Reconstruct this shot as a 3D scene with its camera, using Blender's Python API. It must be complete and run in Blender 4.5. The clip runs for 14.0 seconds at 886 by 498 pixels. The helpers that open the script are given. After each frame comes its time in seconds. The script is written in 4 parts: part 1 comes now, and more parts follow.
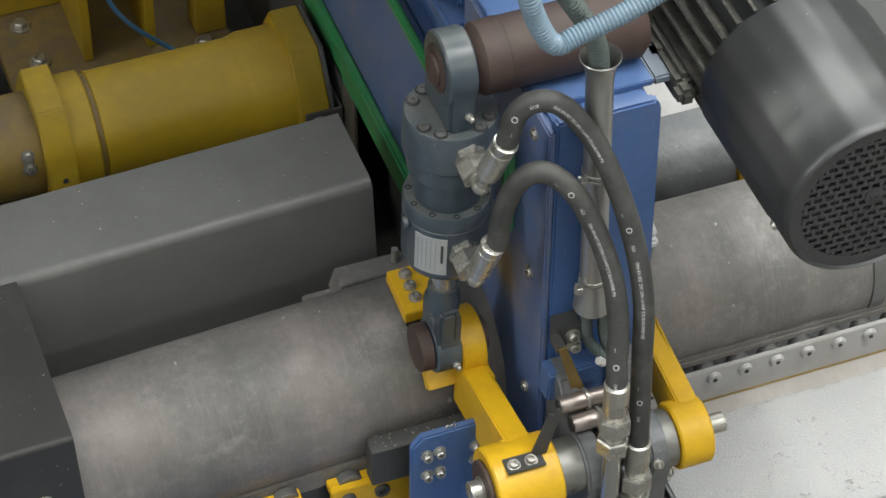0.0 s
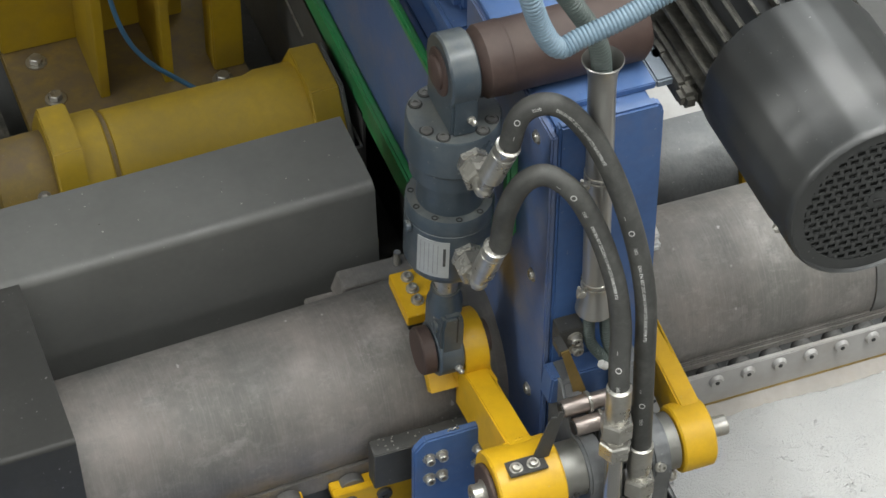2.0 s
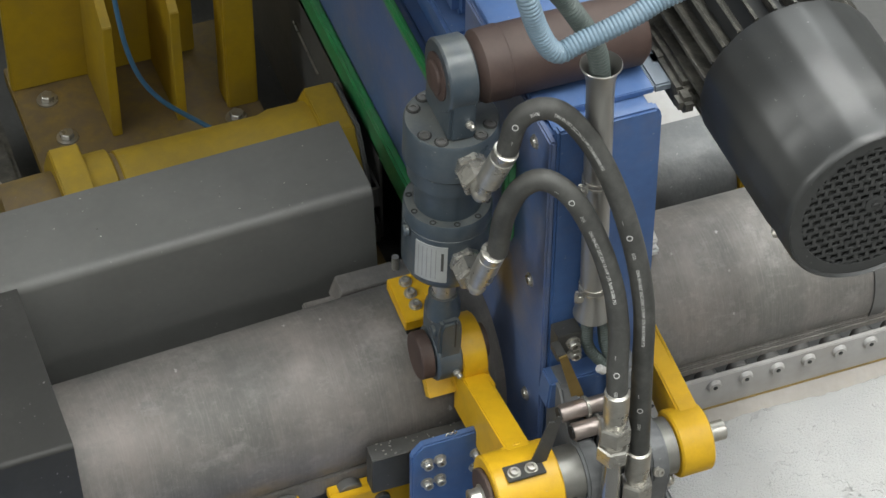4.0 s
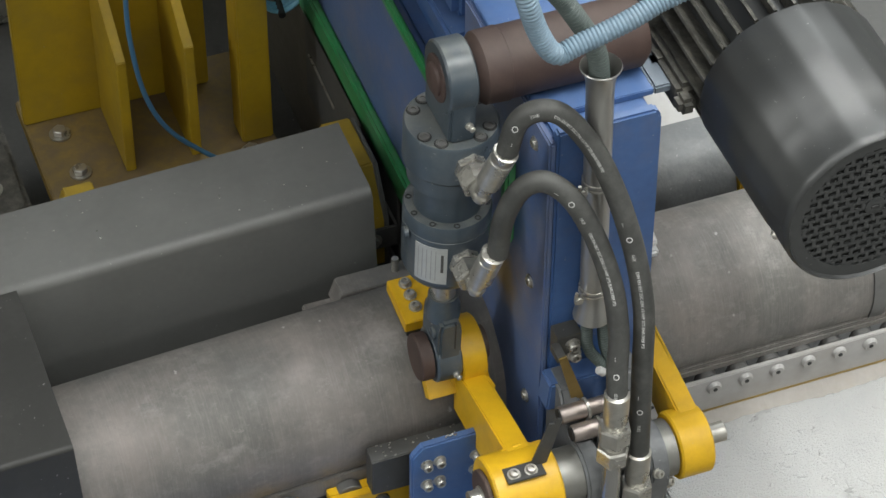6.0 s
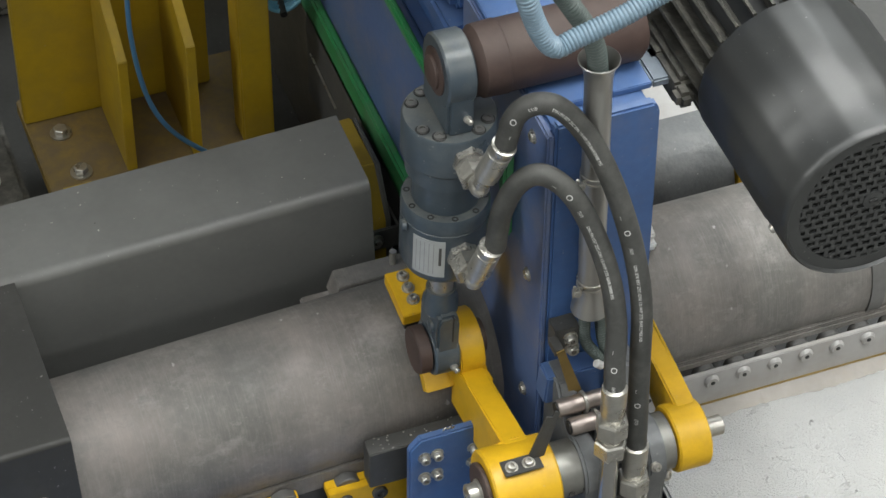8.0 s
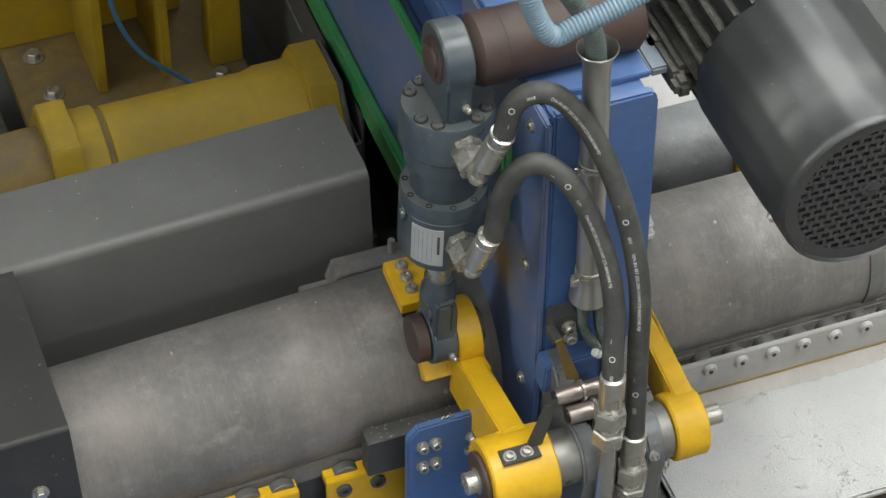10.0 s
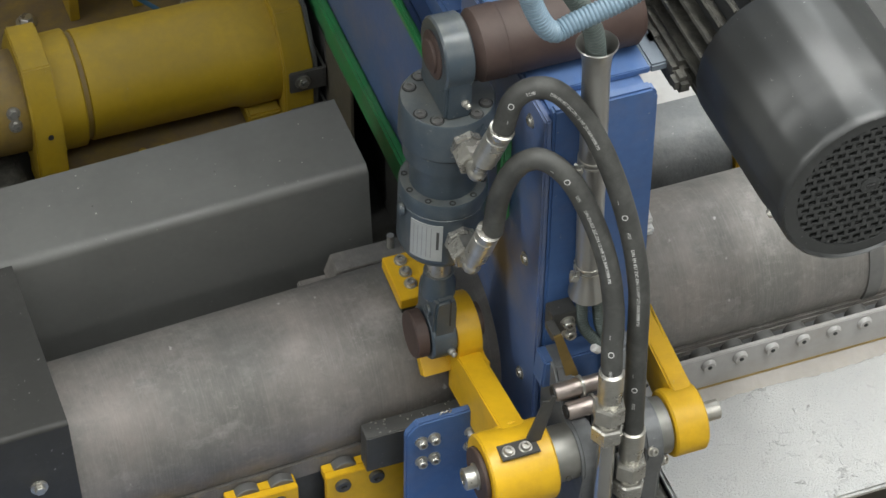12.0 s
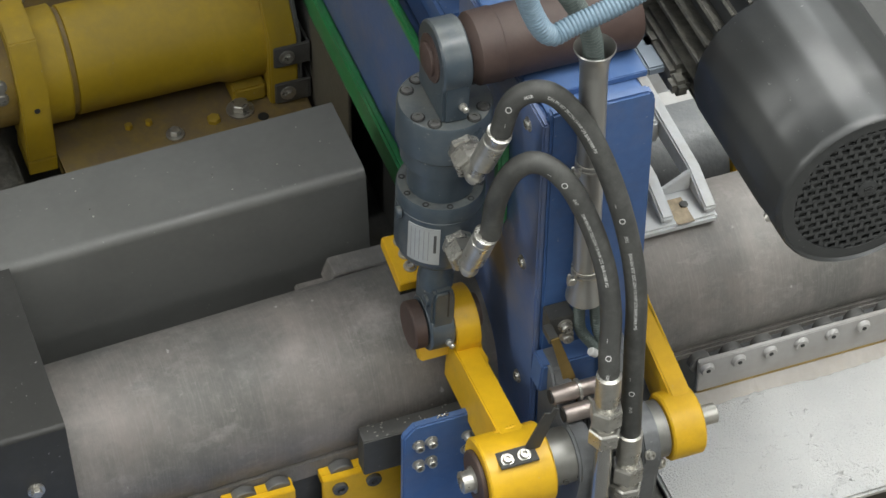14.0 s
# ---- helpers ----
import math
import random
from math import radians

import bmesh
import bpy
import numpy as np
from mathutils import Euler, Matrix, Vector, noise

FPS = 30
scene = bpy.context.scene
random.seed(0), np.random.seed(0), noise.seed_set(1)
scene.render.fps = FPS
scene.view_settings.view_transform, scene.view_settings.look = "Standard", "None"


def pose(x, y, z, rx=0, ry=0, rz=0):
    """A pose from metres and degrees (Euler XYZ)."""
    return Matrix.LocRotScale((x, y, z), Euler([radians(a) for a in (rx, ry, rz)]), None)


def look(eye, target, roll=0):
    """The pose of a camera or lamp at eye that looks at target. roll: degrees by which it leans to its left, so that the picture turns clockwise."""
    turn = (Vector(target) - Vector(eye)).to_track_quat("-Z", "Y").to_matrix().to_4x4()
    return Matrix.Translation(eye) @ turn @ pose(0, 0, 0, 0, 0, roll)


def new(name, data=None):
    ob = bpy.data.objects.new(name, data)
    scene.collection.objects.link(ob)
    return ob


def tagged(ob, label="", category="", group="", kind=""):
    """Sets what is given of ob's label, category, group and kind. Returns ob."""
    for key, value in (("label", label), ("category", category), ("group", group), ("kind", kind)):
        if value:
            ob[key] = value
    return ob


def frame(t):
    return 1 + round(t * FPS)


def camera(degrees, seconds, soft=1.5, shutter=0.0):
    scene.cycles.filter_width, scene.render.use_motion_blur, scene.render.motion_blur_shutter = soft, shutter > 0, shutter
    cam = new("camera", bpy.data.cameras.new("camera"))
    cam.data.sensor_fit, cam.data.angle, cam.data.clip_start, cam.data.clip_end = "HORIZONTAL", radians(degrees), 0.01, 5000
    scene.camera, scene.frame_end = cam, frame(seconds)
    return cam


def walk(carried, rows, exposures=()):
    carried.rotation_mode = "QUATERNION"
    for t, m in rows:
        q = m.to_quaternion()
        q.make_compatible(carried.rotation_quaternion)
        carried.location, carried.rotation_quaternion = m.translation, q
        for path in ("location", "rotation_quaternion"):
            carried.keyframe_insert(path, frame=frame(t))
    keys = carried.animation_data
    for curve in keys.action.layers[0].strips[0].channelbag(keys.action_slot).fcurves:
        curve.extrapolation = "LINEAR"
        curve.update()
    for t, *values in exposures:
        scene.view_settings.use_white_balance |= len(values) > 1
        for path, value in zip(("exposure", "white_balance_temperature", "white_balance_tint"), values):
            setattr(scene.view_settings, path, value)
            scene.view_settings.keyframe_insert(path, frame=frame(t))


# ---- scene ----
cam = camera(18.0, 14.0, soft=1.5)
EYE = (-0.756, -1.906, 3.231)


def aim(yaw, pitch, roll):
    # yaw to the left of +y, pitch below the horizon
    return Matrix.Translation(EYE) @ Euler((0, 0, radians(yaw))).to_matrix().to_4x4() @ pose(0, 0, 0, 90 - pitch) @ pose(0, 0, 0, 0, 0, roll)


walk(cam, [(t, aim(a, b, c)) for t, a, b, c in (
    (0, -20.500, 45.700, 0.300),
    (0.5, -20.486, 45.698, 0.296),
    (1, -20.429, 45.696, 0.275),
    (1.5, -20.399, 45.683, 0.249),
    (2, -20.429, 45.638, 0.270),
    (2.5, -20.450, 45.602, 0.327),
    (3, -20.489, 45.570, 0.358),
    (5.5, -20.476, 45.521, 0.307),
    (6, -20.492, 45.508, 0.329),
    (6.5, -20.520, 45.522, 0.402),
    (7, -20.545, 45.558, 0.446),
    (7.5, -20.554, 45.596, 0.505),
    (8, -20.554, 45.652, 0.488),
    (10.5, -20.621, 45.927, 0.617),
    (11, -20.629, 45.964, 0.669),
    (11.5, -20.631, 45.986, 0.700),
    (12, -20.633, 45.977, 0.692),
    (12.5, -20.638, 45.959, 0.760),
    (13, -20.632, 45.945, 0.746),
    (13.5, -20.653, 45.930, 0.814),
    (14, -20.708, 45.908, 0.808),
)])

# ---- light: unseen skylight and tube rows overhead, with broad and far fills added ----
world = bpy.data.worlds.new("world")
scene.world = world
world.use_nodes = True
world.node_tree.nodes["Background"].inputs[0].default_value = (0.75, 0.82, 0.9, 1)
world.node_tree.nodes["Background"].inputs[1].default_value = 0.05
scene.view_settings.exposure = -0.12


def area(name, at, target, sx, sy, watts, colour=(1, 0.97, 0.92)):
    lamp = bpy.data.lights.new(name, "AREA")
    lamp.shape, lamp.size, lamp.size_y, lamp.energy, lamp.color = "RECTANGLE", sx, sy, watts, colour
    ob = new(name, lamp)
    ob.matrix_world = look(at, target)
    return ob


area("skylight_and_fill_lamp", (2.4, 3.0, 5.3), (2.35, 2.8, 0.0), 2.6, 4.4, 165, (0.95, 1.0, 1.0))
# broad soft fill, added to lift the dark parts
area("skylight_and_fill_lamp", (0.0, 0.5, 5.5), (0.0, 0.5, 0.0), 9.0, 9.0, 420, (0.97, 1.0, 1.0))
area("tube_and_fill_lamp", (-1.5, -1.0, 5.2), (-1.2, -0.9, 0.0), 0.35, 3.0, 36, (0.98, 1.0, 0.97))
area("tube_and_fill_lamp", (0.7, -1.0, 5.2), (0.7, -0.9, 0.0), 0.35, 3.0, 120, (0.98, 1.0, 0.97))
area("tube_and_fill_lamp", (2.7, -1.0, 5.2), (2.4, -0.9, 0.0), 0.35, 3.0, 105, (0.98, 1.0, 0.97))
# two far fills, added to brighten faces turned to the front and left
area("tube_and_fill_lamp", (0.5, -6.0, 5.2), (0.2, -3.0, 1.0), 5.0, 0.6, 95, (0.98, 1.0, 0.97))
area("tube_and_fill_lamp", (-5.5, -0.8, 5.2), (-3.0, -0.3, 1.0), 0.8, 6.0, 255, (0.98, 1.0, 0.97))


# ---- materials ----
def mat(name, colour, rough=0.5, metal=0.0, vary=0.15, scale=8.0, fine=120.0, bump=0.05, dirt=None, dirt_amount=0.4, stretch=None, coat=0.0, depth=0.002, wear=0.1, specks=0.0, dust=0.0, dust_colour=(0.21, 0.20, 0.17)):
    m = bpy.data.materials.new(name)
    m.use_nodes = True
    nt = m.node_tree
    n, l = nt.nodes, nt.links
    b = n["Principled BSDF"]
    tc = n.new("ShaderNodeTexCoord")
    mp = n.new("ShaderNodeMapping")
    if stretch:
        mp.inputs["Scale"].default_value = stretch
    l.new(tc.outputs["Object"], mp.inputs[0])
    n1 = n.new("ShaderNodeTexNoise")
    n1.inputs["Scale"].default_value, n1.inputs["Detail"].default_value, n1.inputs["Roughness"].default_value = scale, 6, 0.6
    n2 = n.new("ShaderNodeTexNoise")
    n2.inputs["Scale"].default_value, n2.inputs["Detail"].default_value = fine, 4
    l.new(mp.outputs[0], n1.inputs["Vector"])
    l.new(mp.outputs[0], n2.inputs["Vector"])
    r1 = n.new("ShaderNodeValToRGB")
    r1.color_ramp.elements[0].position, r1.color_ramp.elements[1].position = 0.3, 0.7
    r1.color_ramp.elements[0].color = (*[c * (1 - vary) for c in colour], 1)
    r1.color_ramp.elements[1].color = (*[min(1, c * (1 + vary)) for c in colour], 1)
    l.new(n1.outputs[0], r1.inputs[0])
    last = r1.outputs[0]
    mx = n.new("ShaderNodeMix")
    mx.data_type, mx.blend_type = "RGBA", "MULTIPLY"
    mx.inputs[0].default_value = min(1.0, vary * 1.6)
    l.new(last, mx.inputs[6])
    l.new(n2.outputs[0], mx.inputs[7])
    last = mx.outputs[2]
    if dirt:
        n3 = n.new("ShaderNodeTexNoise")
        n3.inputs["Scale"].default_value, n3.inputs["Detail"].default_value, n3.inputs["Roughness"].default_value = scale * 1.7, 8, 0.7
        l.new(tc.outputs["Object"], n3.inputs["Vector"])
        r3 = n.new("ShaderNodeMapRange")
        r3.inputs[1].default_value, r3.inputs[2].default_value, r3.inputs[4].default_value = 0.45, 0.75, dirt_amount
        l.new(n3.outputs[0], r3.inputs[0])
        m3 = n.new("ShaderNodeMix")
        m3.data_type = "RGBA"
        l.new(r3.outputs[0], m3.inputs[0])
        l.new(last, m3.inputs[6])
        m3.inputs[7].default_value = (*dirt, 1)
        last = m3.outputs[2]
    if specks:
        n4 = n.new("ShaderNodeTexNoise")
        n4.inputs["Scale"].default_value, n4.inputs["Detail"].default_value = 190, 2
        l.new(tc.outputs["Object"], n4.inputs["Vector"])
        r4 = n.new("ShaderNodeMapRange")
        r4.inputs[1].default_value, r4.inputs[2].default_value, r4.inputs[4].default_value = 0.72, 0.78, specks
        l.new(n4.outputs[0], r4.inputs[0])
        m4 = n.new("ShaderNodeMix")
        m4.data_type = "RGBA"
        l.new(r4.outputs[0], m4.inputs[0])
        l.new(last, m4.inputs[6])
        m4.inputs[7].default_value = (0.42, 0.41, 0.39, 1)
        last = m4.outputs[2]
    if dust:
        # settled dust on level faces, rubbed off in patches
        geo = n.new("ShaderNodeNewGeometry")
        sep = n.new("ShaderNodeSeparateXYZ")
        l.new(geo.outputs["Normal"], sep.inputs[0])
        up = n.new("ShaderNodeMapRange")
        up.inputs[1].default_value, up.inputs[2].default_value = 0.45, 0.98
        l.new(sep.outputs[2], up.inputs[0])
        n5 = n.new("ShaderNodeTexNoise")
        n5.inputs["Scale"].default_value, n5.inputs["Detail"].default_value, n5.inputs["Roughness"].default_value = 38, 7, 0.7
        l.new(tc.outputs["Object"], n5.inputs["Vector"])
        r5 = n.new("ShaderNodeMapRange")
        r5.inputs[1].default_value, r5.inputs[2].default_value, r5.inputs[3].default_value, r5.inputs[4].default_value = 0.32, 0.62, dust * 0.3, dust
        l.new(n5.outputs[0], r5.inputs[0])
        x5 = n.new("ShaderNodeMath")
        x5.operation = "MULTIPLY"
        l.new(up.outputs[0], x5.inputs[0])
        l.new(r5.outputs[0], x5.inputs[1])
        m5 = n.new("ShaderNodeMix")
        m5.data_type = "RGBA"
        l.new(x5.outputs[0], m5.inputs[0])
        l.new(last, m5.inputs[6])
        m5.inputs[7].default_value = (*dust_colour, 1)
        last = m5.outputs[2]
    l.new(last, b.inputs["Base Color"])
    rr = n.new("ShaderNodeMapRange")
    rr.inputs[3].default_value, rr.inputs[4].default_value = max(0.02, rough - wear), min(1, rough + wear * 1.2)
    l.new(n1.outputs[0], rr.inputs[0])
    l.new(rr.outputs[0], b.inputs["Roughness"])
    b.inputs["Metallic"].default_value = metal
    b.inputs["Coat Weight"].default_value = coat
    if bump:
        bp = n.new("ShaderNodeBump")
        bp.inputs["Strength"].default_value, bp.inputs["Distance"].default_value = bump, depth
        l.new(n2.outputs[0], bp.inputs["Height"])
        l.new(bp.outputs[0], b.inputs["Normal"])
    return m


def pipe_material():
    """Mill scale: broad mottling, pale rubbed blotches and fine scratches round the pipe."""
    m = bpy.data.materials.new("mill_steel")
    m.use_nodes = True
    n, l = m.node_tree.nodes, m.node_tree.links
    b = n["Principled BSDF"]
    tc = n.new("ShaderNodeTexCoord")

    def noise_of(scale, detail, rough, stretch=(1, 1, 1)):
        mp = n.new("ShaderNodeMapping")
        mp.inputs["Scale"].default_value = stretch
        l.new(tc.outputs["Object"], mp.inputs[0])
        t = n.new("ShaderNodeTexNoise")
        t.inputs["Scale"].default_value, t.inputs["Detail"].default_value, t.inputs["Roughness"].default_value = scale, detail, rough
        l.new(mp.outputs[0], t.inputs["Vector"])
        return t.outputs[0]

    def ramp(source, lo, hi, a=0.0, z=1.0):
        r = n.new("ShaderNodeMapRange")
        r.inputs[1].default_value, r.inputs[2].default_value, r.inputs[3].default_value, r.inputs[4].default_value = lo, hi, a, z
        l.new(source, r.inputs[0])
        return r.outputs[0]

    def over(factor, under, colour):
        x = n.new("ShaderNodeMix")
        x.data_type = "RGBA"
        l.new(factor, x.inputs[0])
        if isinstance(under, tuple):
            x.inputs[6].default_value = (*under, 1)
        else:
            l.new(under, x.inputs[6])
        x.inputs[7].default_value = (*colour, 1)
        return x.outputs[2]

    broad = noise_of(7, 9, 0.68)
    blotch = noise_of(24, 8, 0.72, (1, 1.4, 1.4))
    scratch = noise_of(13, 6, 0.65, (40, 1, 1))
    chips = noise_of(75, 3, 0.5, (1, 0.7, 0.7))
    c = over(ramp(broad, 0.40, 0.62), (0.125, 0.120, 0.111), (0.205, 0.184, 0.170))
    c = over(ramp(blotch, 0.54, 0.72, 0, 0.55), c, (0.30, 0.285, 0.27))
    c = over(ramp(blotch, 0.43, 0.30, 0, 0.55), c, (0.105, 0.105, 0.10))
    grit = noise_of(130, 5, 0.7, (1.6, 0.8, 0.8))
    c = over(ramp(grit, 0.52, 0.68, 0, 0.16), c, (0.33, 0.305, 0.285))
    c = over(ramp(grit, 0.46, 0.32, 0, 0.22), c, (0.10, 0.098, 0.092))
    c = over(ramp(scratch, 0.50, 0.74, 0, 0.18), c, (0.36, 0.34, 0.325))
    scale = noise_of(15, 10, 0.75, (0.8, 1.2, 1.2))
    c = over(ramp(scale, 0.575, 0.60, 0, 0.34), c, (0.115, 0.113, 0.108))
    c = over(ramp(scale, 0.40, 0.37, 0, 0.30), c, (0.30, 0.275, 0.262))
    bands = noise_of(1.0, 3, 0.5, (17, 1.2, 1.2))
    c = over(ramp(bands, 0.52, 0.70, 0, 0.30), c, (0.265, 0.235, 0.215))
    c = over(ramp(bands, 0.46, 0.30, 0, 0.25), c, (0.135, 0.132, 0.125))
    c = over(ramp(chips, 0.72, 0.77, 0, 0.7), c, (0.46, 0.44, 0.42))
    l.new(c, b.inputs["Base Color"])
    l.new(ramp(broad, 0.3, 0.7, 0.66, 0.50), b.inputs["Roughness"])
    b.inputs["Metallic"].default_value = 0.12
    bp = n.new("ShaderNodeBump")
    bp.inputs["Strength"].default_value, bp.inputs["Distance"].default_value = 0.4, 0.0015
    l.new(blotch, bp.inputs["Height"])
    b2 = n.new("ShaderNodeBump")
    b2.inputs["Strength"].default_value, b2.inputs["Distance"].default_value = 0.3, 0.0008
    l.new(scratch, b2.inputs["Height"])
    l.new(bp.outputs[0], b2.inputs["Normal"])
    l.new(b2.outputs[0], b.inputs["Normal"])
    return m


def plate_material():
    """Pale coating: satin, grainy in patches, with short wrinkles and rusty wash marks."""
    m = bpy.data.materials.new("rough_pale_coating")
    m.use_nodes = True
    n, l = m.node_tree.nodes, m.node_tree.links
    b = n["Principled BSDF"]
    tc = n.new("ShaderNodeTexCoord")

    def noise_of(scale, detail, rough, warp=0.0):
        t = n.new("ShaderNodeTexNoise")
        t.inputs["Scale"].default_value, t.inputs["Detail"].default_value, t.inputs["Roughness"].default_value, t.inputs["Distortion"].default_value = scale, detail, rough, warp
        l.new(tc.outputs["Object"], t.inputs["Vector"])
        return t.outputs[0]

    def ramp(source, lo, hi, a=0.0, z=1.0):
        r = n.new("ShaderNodeMapRange")
        r.inputs[1].default_value, r.inputs[2].default_value, r.inputs[3].default_value, r.inputs[4].default_value = lo, hi, a, z
        l.new(source, r.inputs[0])
        return r.outputs[0]

    def calc(op, p, q):
        x = n.new("ShaderNodeMath")
        x.operation = op
        for k, v in enumerate((p, q)):
            if isinstance(v, float):
                x.inputs[k].default_value = v
            else:
                l.new(v, x.inputs[k])
        return x.outputs[0]

    def over(factor, under, colour):
        x = n.new("ShaderNodeMix")
        x.data_type = "RGBA"
        l.new(factor, x.inputs[0])
        if isinstance(under, tuple):
            x.inputs[6].default_value = (*under, 1)
        else:
            l.new(under, x.inputs[6])
        x.inputs[7].default_value = (*colour, 1)
        return x.outputs[2]

    patch = noise_of(16, 5, 0.65)
    grain = noise_of(420, 4, 0.65)
    lines = noise_of(95, 3, 0.55, 0.8)
    where = noise_of(44, 2, 0.5)
    ridge = calc("ABSOLUTE", calc("SUBTRACT", lines, 0.5), 0.0)
    wrinkle = calc("MULTIPLY", ramp(ridge, 0.022, 0.0), ramp(where, 0.62, 0.68))
    c = over(ramp(patch, 0.35, 0.65), (0.475, 0.47, 0.46), (0.445, 0.445, 0.44))
    c = over(ramp(grain, 0.55, 0.8, 0, 0.35), c, (0.34, 0.33, 0.31))
    c = over(calc("MULTIPLY", wrinkle, 0.15), c, (0.30, 0.29, 0.27))
    l.new(c, b.inputs["Base Color"])
    l.new(ramp(patch, 0.3, 0.7, 0.42, 0.48), b.inputs["Roughness"])
    b1 = n.new("ShaderNodeBump")
    b1.inputs["Distance"].default_value = 0.0055
    b1.inputs["Strength"].default_value = 0.7
    l.new(grain, b1.inputs["Height"])
    b2 = n.new("ShaderNodeBump")
    b2.inputs["Strength"].default_value, b2.inputs["Distance"].default_value = 0.9, 0.0022
    l.new(wrinkle, b2.inputs["Height"])
    l.new(b1.outputs[0], b2.inputs["Normal"])
    l.new(b2.outputs[0], b.inputs["Normal"])
    return m


YELLOW = mat("yellow_paint", (0.70, 0.41, 0.010), 0.42, vary=0.08, scale=14, dirt=(0.36, 0.20, 0.02), dirt_amount=0.4, specks=0.2)
# dusty, and darkened further to paint in the shade on the carriage
YELLOW_DIMMED = mat("dusty_shaded_yellow", (0.44, 0.29, 0.010), 0.6, vary=0.1, scale=7, dirt=(0.22, 0.16, 0.05), dirt_amount=0.5, specks=0.2, dust=0.42, dust_colour=(0.17, 0.125, 0.04))
YELLOW_RUST = mat("rusty_yellow_paint", (0.30, 0.20, 0.035), 0.65, vary=0.2, scale=9, dirt=(0.15, 0.10, 0.06), dirt_amount=0.9, specks=0.4, dust=0.7, dust_colour=(0.115, 0.090, 0.065))
BLUE = mat("blue_paint", (0.057, 0.128, 0.315), 0.42, vary=0.14, scale=9, dirt=(0.13, 0.14, 0.19), dirt_amount=0.45, specks=0.35, dust=0.22, dust_colour=(0.15, 0.18, 0.24))
GREEN = mat("green_plastic", (0.045, 0.29, 0.10), 0.45, vary=0.15, scale=10, dirt=(0.15, 0.19, 0.13), dirt_amount=0.6)
PIPE = pipe_material()
GREY = mat("grey_sheet_paint", (0.140, 0.140, 0.132), 0.4, vary=0.09, scale=5, dirt=(0.09, 0.09, 0.082), dirt_amount=0.5, specks=0.38)
DARKGREY = mat("dark_grey_sheet_paint", (0.030, 0.0295, 0.027), 0.55, vary=0.12, scale=5, dirt=(0.075, 0.073, 0.068), dirt_amount=0.45, specks=0.5)
DARK = mat("dark_steel", (0.075, 0.074, 0.070), 0.5, 0.2, vary=0.2, scale=10, specks=0.5)
BLACK = mat("black_paint", (0.027, 0.028, 0.028), 0.37, wear=0.03, vary=0.06, scale=3, fine=60, bump=0.0, dirt=(0.07, 0.07, 0.065), dirt_amount=0.4, specks=0.25)
SLATE = mat("slate_blue_paint", (0.050, 0.068, 0.086), 0.30, vary=0.12, scale=14, dirt=(0.13, 0.135, 0.13), dirt_amount=0.4, specks=0.35, dust=0.62, dust_colour=(0.17, 0.17, 0.15))
RUBBER = mat("hose_rubber", (0.048, 0.048, 0.045), 0.55, vary=0.2, scale=20, dirt=(0.11, 0.11, 0.10), dirt_amount=0.6, dust=0.3, dust_colour=(0.13, 0.125, 0.115))
STEEL = mat("zinc_plated_steel", (0.50, 0.485, 0.445), 0.28, 0.72, vary=0.14, scale=30, dirt=(0.24, 0.21, 0.165), dirt_amount=0.55)
DRAWN = mat("bright_drawn_steel", (0.60, 0.59, 0.57), 0.22, 0.95, vary=0.08, scale=20, stretch=(1, 1, 0.1))
STAINLESS = mat("brushed_stainless", (0.42, 0.41, 0.39), 0.36, 0.85, vary=0.12, scale=12, stretch=(1, 1, 0.1))
CAST = mat("grey_casting", (0.17, 0.175, 0.18), 0.5, 0.3, vary=0.15, scale=15, bump=0.2, specks=0.4)
BROWN = mat("brown_primer", (0.060, 0.036, 0.030), 0.62, vary=0.16, scale=12, dirt=(0.095, 0.062, 0.05), dirt_amount=0.5, dust=0.15, dust_colour=(0.12, 0.10, 0.085))
WHITE = mat("white_machine_paint", (0.60, 0.61, 0.62), 0.5, vary=0.06, scale=12, dirt=(0.36, 0.31, 0.24), dirt_amount=0.5, bump=0.35, fine=90)
PALE = mat("pale_grey_paint", (0.37, 0.36, 0.35), 0.5, vary=0.08, scale=10, dirt=(0.27, 0.24, 0.20), dirt_amount=0.5, specks=0.0)
WETPLATE = plate_material()
SKYBLUE = mat("light_blue_plastic", (0.155, 0.225, 0.285), 0.42, vary=0.08, dirt=(0.12, 0.13, 0.13), dirt_amount=0.4)
CABLE = mat("blue_cable_sheath", (0.06, 0.17, 0.30), 0.45, vary=0.08)
CONCRETE = mat("concrete", (0.32, 0.32, 0.31), 0.7, vary=0.15, scale=2, bump=0.3)
WALLPAINT = mat("hall_wall_paint", (0.72, 0.72, 0.70), 0.7, vary=0.05, scale=2)
PRINT = mat("white_print", (0.62, 0.62, 0.6), 0.5, vary=0.05)
LABEL = mat("plate_aluminium", (0.46, 0.47, 0.46), 0.42, 0.4, vary=0.08, scale=30)
BRASS = mat("tarnished_brass", (0.28, 0.19, 0.06), 0.5, 0.4, vary=0.15, scale=20)
NICKEL = mat("nickel_plate", (0.42, 0.36, 0.33), 0.35, 0.8, vary=0.1, scale=20)
MIDSTEEL = mat("dull_steel", (0.17, 0.168, 0.162), 0.5, 0.45, vary=0.15, scale=14, bump=0.1, dirt=(0.10, 0.095, 0.09))
GREASE = mat("greasy_black_paint", (0.06, 0.058, 0.05), 0.55, vary=0.3, scale=30, bump=0.8, dirt=(0.14, 0.13, 0.11), dirt_amount=0.8)
